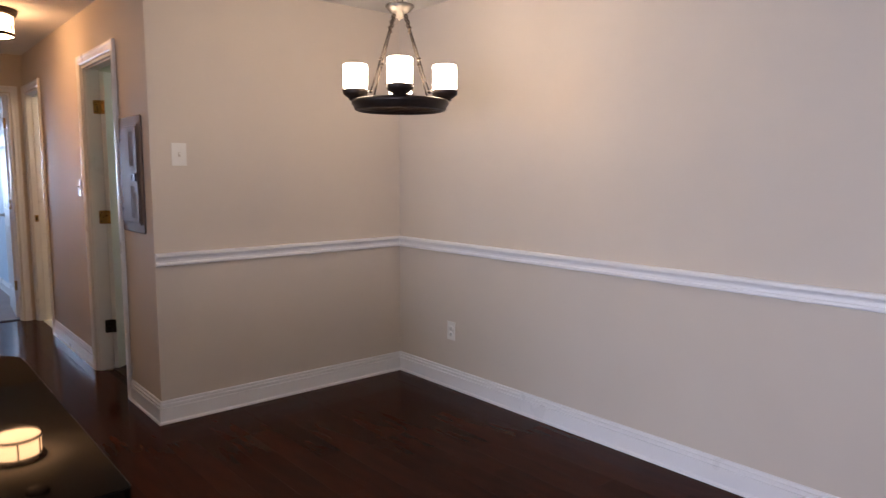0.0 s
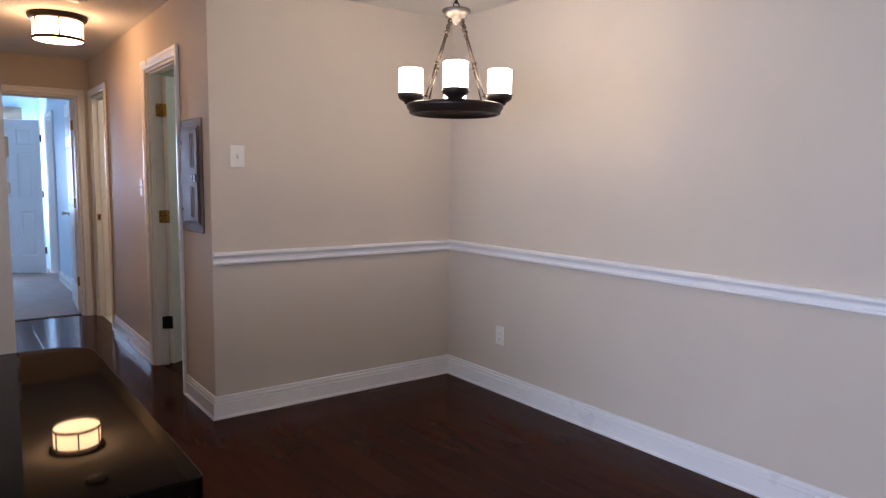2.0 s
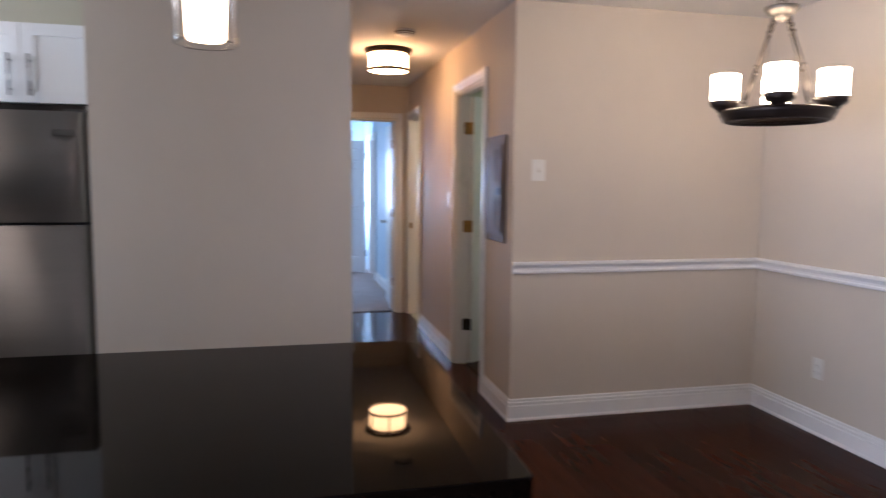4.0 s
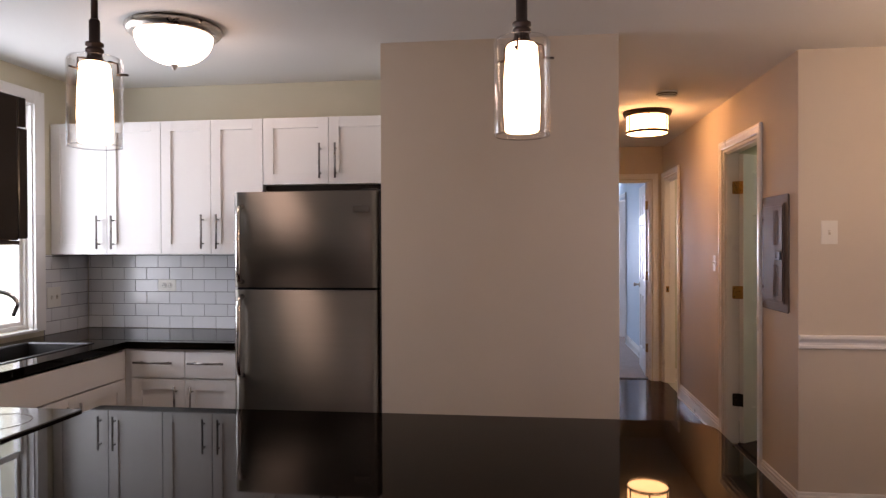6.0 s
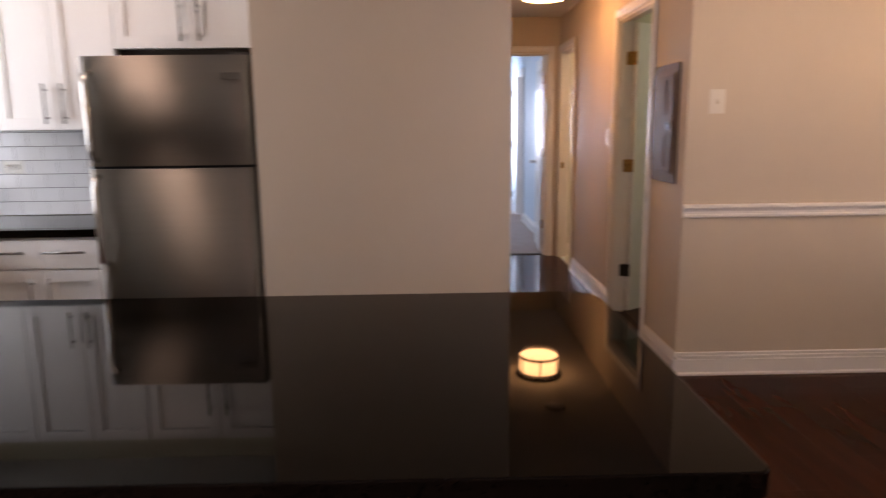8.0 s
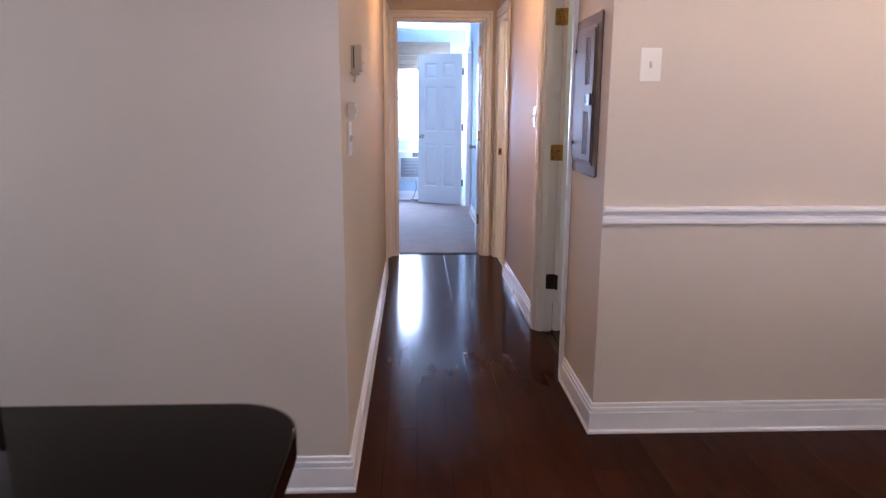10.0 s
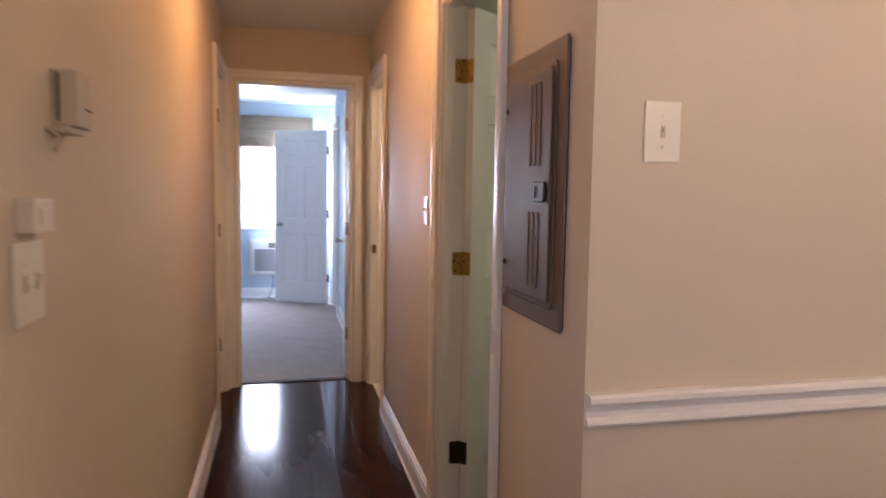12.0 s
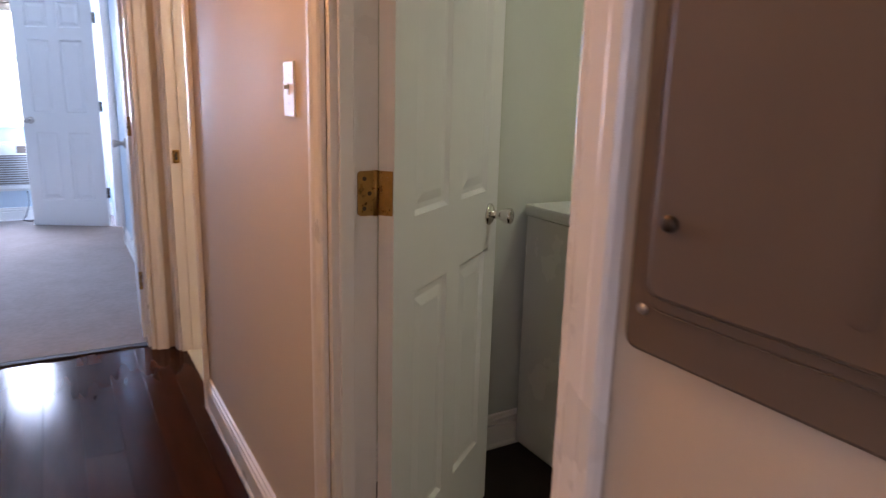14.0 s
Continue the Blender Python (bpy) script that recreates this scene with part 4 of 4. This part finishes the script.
latch = part("latch", on_hall(slab_of(rounded(0.180, 0.250, 1.322, 1.368, (0.006,) * 4, 3), 0.0202, 0.029, 0.003)), LATCH, pd, "dark blue-grey plastic latch")
part("slot", on_hall(slab_of(rounded(0.226, 0.234, 1.332, 1.358, (0.002,) * 4, 2), 0.0292, 0.0305, 0.0004)), BLACK, latch)
for zz in (1.163, 1.552):
    part("hinge_pin", on_hall(lathe(bmesh.new(), [(0.0075, 0.0202), (0.0075, 0.024), (0.005, 0.0265), (0.0, 0.027)], (P1 - 0.051, zz, 0), 14)), AGED, pd, "small dark hinge pin")
for zz in (Z0 + 0.042, Z1 - 0.042):
    part("screw", on_hall(lathe(bmesh.new(), [(0.0055, 0.0102), (0.0055, 0.012), (0.0, 0.0125)], (P1 - 0.021, zz, 0), 12)), NICKEL, pn)

# ---- windows ----


def window_unit(name, along, a, b, z0, z1, at, s, label, f=0.045, g=0.035):
    """Double-hung window in the plane at; s: the way the room lies."""
    w = thing(name, ((a + b) / 2, at, z0) if along == "x" else (at, (a + b) / 2, z0), label, "window")
    w["kind"] = "structure"

    def blk(u0, u1, d0, d1, q0, q1):
        d0, d1 = sorted((at + s * d0, at + s * d1))
        return boxed(u0, u1, d0, d1, q0, q1, bevel=0.002) if along == "x" else boxed(d0, d1, u0, u1, q0, q1, bevel=0.002)
    zm = (z0 + z1) / 2
    part("frame", blk(a, a + f, -0.04, 0.04, z0, z1), TRIM, w)
    part("frame", blk(b - f, b, -0.04, 0.04, z0, z1), TRIM, w)
    part("frame", blk(a + f, b - f, -0.04, 0.04, z1 - f, z1), TRIM, w)
    part("window_sill", blk(a + f, b - f, -0.04, 0.045, z0, z0 + f), TRIM, w)
    for q0, q1, dd in ((z0 + f, zm, 0.012), (zm, z1 - f, -0.012)):
        bm = bmesh.new()
        for u0, u1, r0, r1 in ((a + f, a + f + g, q0, q1), (b - f - g, b - f, q0, q1), (a + f + g, b - f - g, q0, q0 + g), (a + f + g, b - f - g, q1 - g, q1)):
            e = blk(u0, u1, dd - 0.011, dd + 0.011, r0, r1)
            me = bpy.data.meshes.new("piece")
            e.to_mesh(me)
            e.free()
            bm.from_mesh(me)
        part("sash", bm, TRIM, w)
        pane = part("pane", blk(a + f + g - 0.005, b - f - g + 0.005, dd - 0.002, dd + 0.002, q0 + g - 0.005, q1 - g + 0.005), SHEER, w, "clear glass pane")
        pane.visible_shadow = False
    return w


window_unit("window_1", "y", KW[0], KW[1], KW[2], KW[3], XL - 0.075, 1, "white kitchen window in a deep reveal above the sink", 0.022, 0.022)
window_unit("window_2", "y", LW[0], LW[1], LW[2], LW[3], XL - 0.16, 1, "wide white living room window")
window_unit("window_3", "x", BW[0], BW[1], BW[2], BW[3], BY + 0.07, -1, "white bedroom window half covered by a bamboo shade", 0.02, 0.024)
window_unit("window_4", "y", 6.3, 6.9, 1.0, 1.9, 1.36, -1, "small white window")
bm = boxed(XL + 0.0005, XL + 0.018, KW[1] - 0.001, KW[1] + 0.078, KW[2] - 0.017, KW[3] + 0.078, bevel=0.003)
box(bm, XL + 0.0005, XL + 0.018, KW[0] - 0.078, KW[1] - 0.0015, KW[3] - 0.001, KW[3] + 0.078, bevel=0.003)
structure("window_casing_kitchen", bm, TRIM, "white painted casing round the kitchen window")
structure("window_reveal", boxed(XL - 0.035, XL + 0.0002, KW[1] - 0.008, KW[1] - 0.0005, KW[2], KW[3] - 0.009), TRIM, "white painted window reveal")
structure("window_reveal_head", boxed(XL - 0.035, XL + 0.0002, KW[0] + 0.001, KW[1] - 0.0005, KW[3] - 0.0085, KW[3] - 0.0005), TRIM, "white painted window head")
structure("window_ledge", boxed(XL - 0.030, XL + 0.035, KW[0] - 0.03, KW[1] + 0.0, KW[2] - 0.018, KW[2] - 0.001, bevel=0.004), TRIM, "white window ledge behind the faucet")
structure("window_stool", boxed(BW[0] - 0.02, BW[1] + 0.02, BY - 0.025, BY + 0.028, BW[2] - 0.018, BW[2] - 0.001, bevel=0.003), TRIM, "thin white window sill board")
for nm, bmx in (("backdrop_kitchen", boxed(-6.6, -6.5, -9, 4, -1, 5)),
                ("backdrop_bedroom", boxed(-6, 4, 10.0, 10.1, -1, 5)), ("backdrop_ensuite", boxed(4.0, 4.1, 5, 9, -1, 5))):
    structure(nm, bmx, OUTSIDE, "overcast white daylight outside")

# bedroom shade and air conditioner
sh = thing("bamboo_shade", (-0.69, BY - 0.03, 2.1), "woven brown bamboo roman shade, half raised over the bedroom window", "window shade")
part("headrail", boxed(-1.13, -0.22, BY - 0.045, BY - 0.025, 2.20, 2.24), BAMBOO, sh)
part("valance", boxed(-1.14, -0.21, BY - 0.064, BY - 0.046, 2.06, 2.245, bevel=0.004), BAMBOO, sh)
for k, (z0, z1) in enumerate(((1.995, 2.058), (1.935, 2.005), (1.880, 1.945))):
    part("fold", boxed(-1.13, -0.22, BY - 0.058 + 0.008 * k, BY - 0.040 + 0.008 * k, z0, z1, bevel=0.006), BAMBOO, sh)
bm = boxed(-1.13, -0.22, BY - 0.036, BY - 0.032, 1.868, 1.879)
for k in range(46):
    lathe(bm, [(0.001, 0.012), (0.0045, 0.006), (0.0055, 0.0), (0.003, -0.010), (0.0, -0.012)], (-1.122 + 0.0198 * k, BY - 0.034, 1.856), 6)
part("fringe", bm, PANELG, sh, "row of small grey tassels along the hem")
ac = thing("air_conditioner", (-0.63, BY - 0.05, 0.285), "white through-the-wall air conditioner under the bedroom window", "air conditioner")
part("sleeve", boxed(-0.98, -0.28, BY - 0.03, BY - 0.001, 0.285, 0.735, bevel=0.004), ENAMEL, ac)
part("body", boxed(-0.96, -0.30, BY - 0.075, BY - 0.0305, 0.305, 0.715, bevel=0.010), ENAMEL, ac)
part("control_panel", boxed(-0.75, -0.33, BY - 0.081, BY - 0.0755, 0.635, 0.70, bevel=0.002), PANELG, ac)
for k in range(13):
    z = 0.345 + 0.021 * k
    part("slat", boxed(-0.92, -0.34, BY - 0.084, BY - 0.0755, z, z + 0.009), GRILLE, ac)
    part("slot", boxed(-0.918, -0.342, BY - 0.0772, BY - 0.0756, z + 0.0095, z + 0.0205), PANELG, ac)

part("power_cord", tube(bmesh.new(), [(-0.70, BY - 0.05, 0.285), (-0.695, BY - 0.055, 0.17), (-0.73, BY - 0.06, 0.06), (-0.76, BY - 0.08, 0.016), (-0.70, BY - 0.14, 0.014), (-0.62, BY - 0.10, 0.014)], 0.005, 7), SHADOWGAP, ac, "black power cord")

# laundry
ws = thing("washing_machine", (1.24, 1.58, 0), "white washing machine with a flat top in the laundry", "washing machine")
part("body", boxed(0.925, 1.585, 1.27, 1.90, 0.02, 0.865, bevel=0.008), ENAMEL, ws)
part("top", boxed(0.918, 1.592, 1.262, 1.905, 0.866, 0.905, bevel=0.010), ENAMEL, ws)
part("lid", boxed(1.025, 1.485, 1.28, 1.70, 0.9055, 0.918, bevel=0.004), ENAMEL, ws)
for sx in (0.965, 1.545):
    for sy in (1.31, 1.86):
        part("foot", lathe(bmesh.new(), [(0.02, 0.0012), (0.02, 0.022)], (sx, sy, 0), 10), SHADOWGAP, ws)

# threshold strip between hall boards and carpet
structure("threshold", boxed(ED0 + 0.02, ED1 - 0.02, EY1 - 0.065, EY1 - 0.018, -0.01, 0.007, bevel=0.003), SUBFLOOR, "dark wooden threshold strip")

# ---- tiles ----
TW, TH_ = 0.1524, 0.0762


def tiles(name, u0, u1, z0, z1, put, start=0.0):
    wall = structure(name, put(u0, u1, z0, z1, 0.0005, 0.004), GROUT, "white glazed subway tiles in running bond with grey joints")
    row, z = 0, z0
    while z < z1 - 0.01:
        top = min(z + TH_, z1)
        u = u0 - (TW / 2 if row % 2 else 0) - start
        while u < u1:
            a, b = max(u, u0), min(u + TW, u1)
            if b - a > 0.012:
                part("tile", put(a + 0.0017, b - 0.0017, z + 0.0017, top - 0.0017, 0.0042, 0.0082, True), TILE, wall)
            u += TW
        row, z = row + 1, top


def back_tile(a, b, c, d, e, f, bev=False):
    return boxed(a, b, KY - f, KY - e, c, d, bevel=0.0012 if bev else 0)


def side_tile(a, b, c, d, e, f, bev=False):
    return boxed(XL + e, XL + f, a, b, c, d, bevel=0.0012 if bev else 0)


tiles("backsplash_back", XL + 0.0085, -2.875, CZ + 0.001, 1.3635, back_tile, 0.06)
tiles("backsplash_side", KW[1] + 0.079, KY - 0.0085, CZ + 0.001, 1.3635, side_tile, 0.02)

# ---- floor boards ----
rng = random.Random(4)
PW = 0.128
lengths = (0.9, 1.15, 1.4)
starts = (0.25, 0.45, 0.65, 0.9, 1.15, 1.4)
plank_mesh = {}
for L in starts:
    bm = boxed(0.0002, PW - 0.0002, 0.0002, L - 0.0002, -0.0165, 0.0, bevel=0.0006)
    bmesh.ops.recalc_face_normals(bm, faces=bm.faces)
    me = bpy.data.meshes.new("plank")
    bm.to_mesh(me)
    bm.free()
    me.materials.append(WOOD)
    plank_mesh[L] = me
x = XL
while x < XR:
    in_hall = x > HX - PW and x < 0.0
    y = YB + 0.002
    end = EY1 - 0.06 if in_hall else 0.12
    while y < end:
        L = rng.choice(lengths)
        if y < YB + 0.1:
            L = rng.choice(starts)
        if y + L > end:
            L = lengths[0]
        if not (y > end - 0.05):
            ob = new("plank", plank_mesh[L])
            ob.parent = floor
            ob.location = (x, min(y, end - L) if y + L > end else y, 0 if y + L <= end else -0.0006)
        y += L
    x += PW
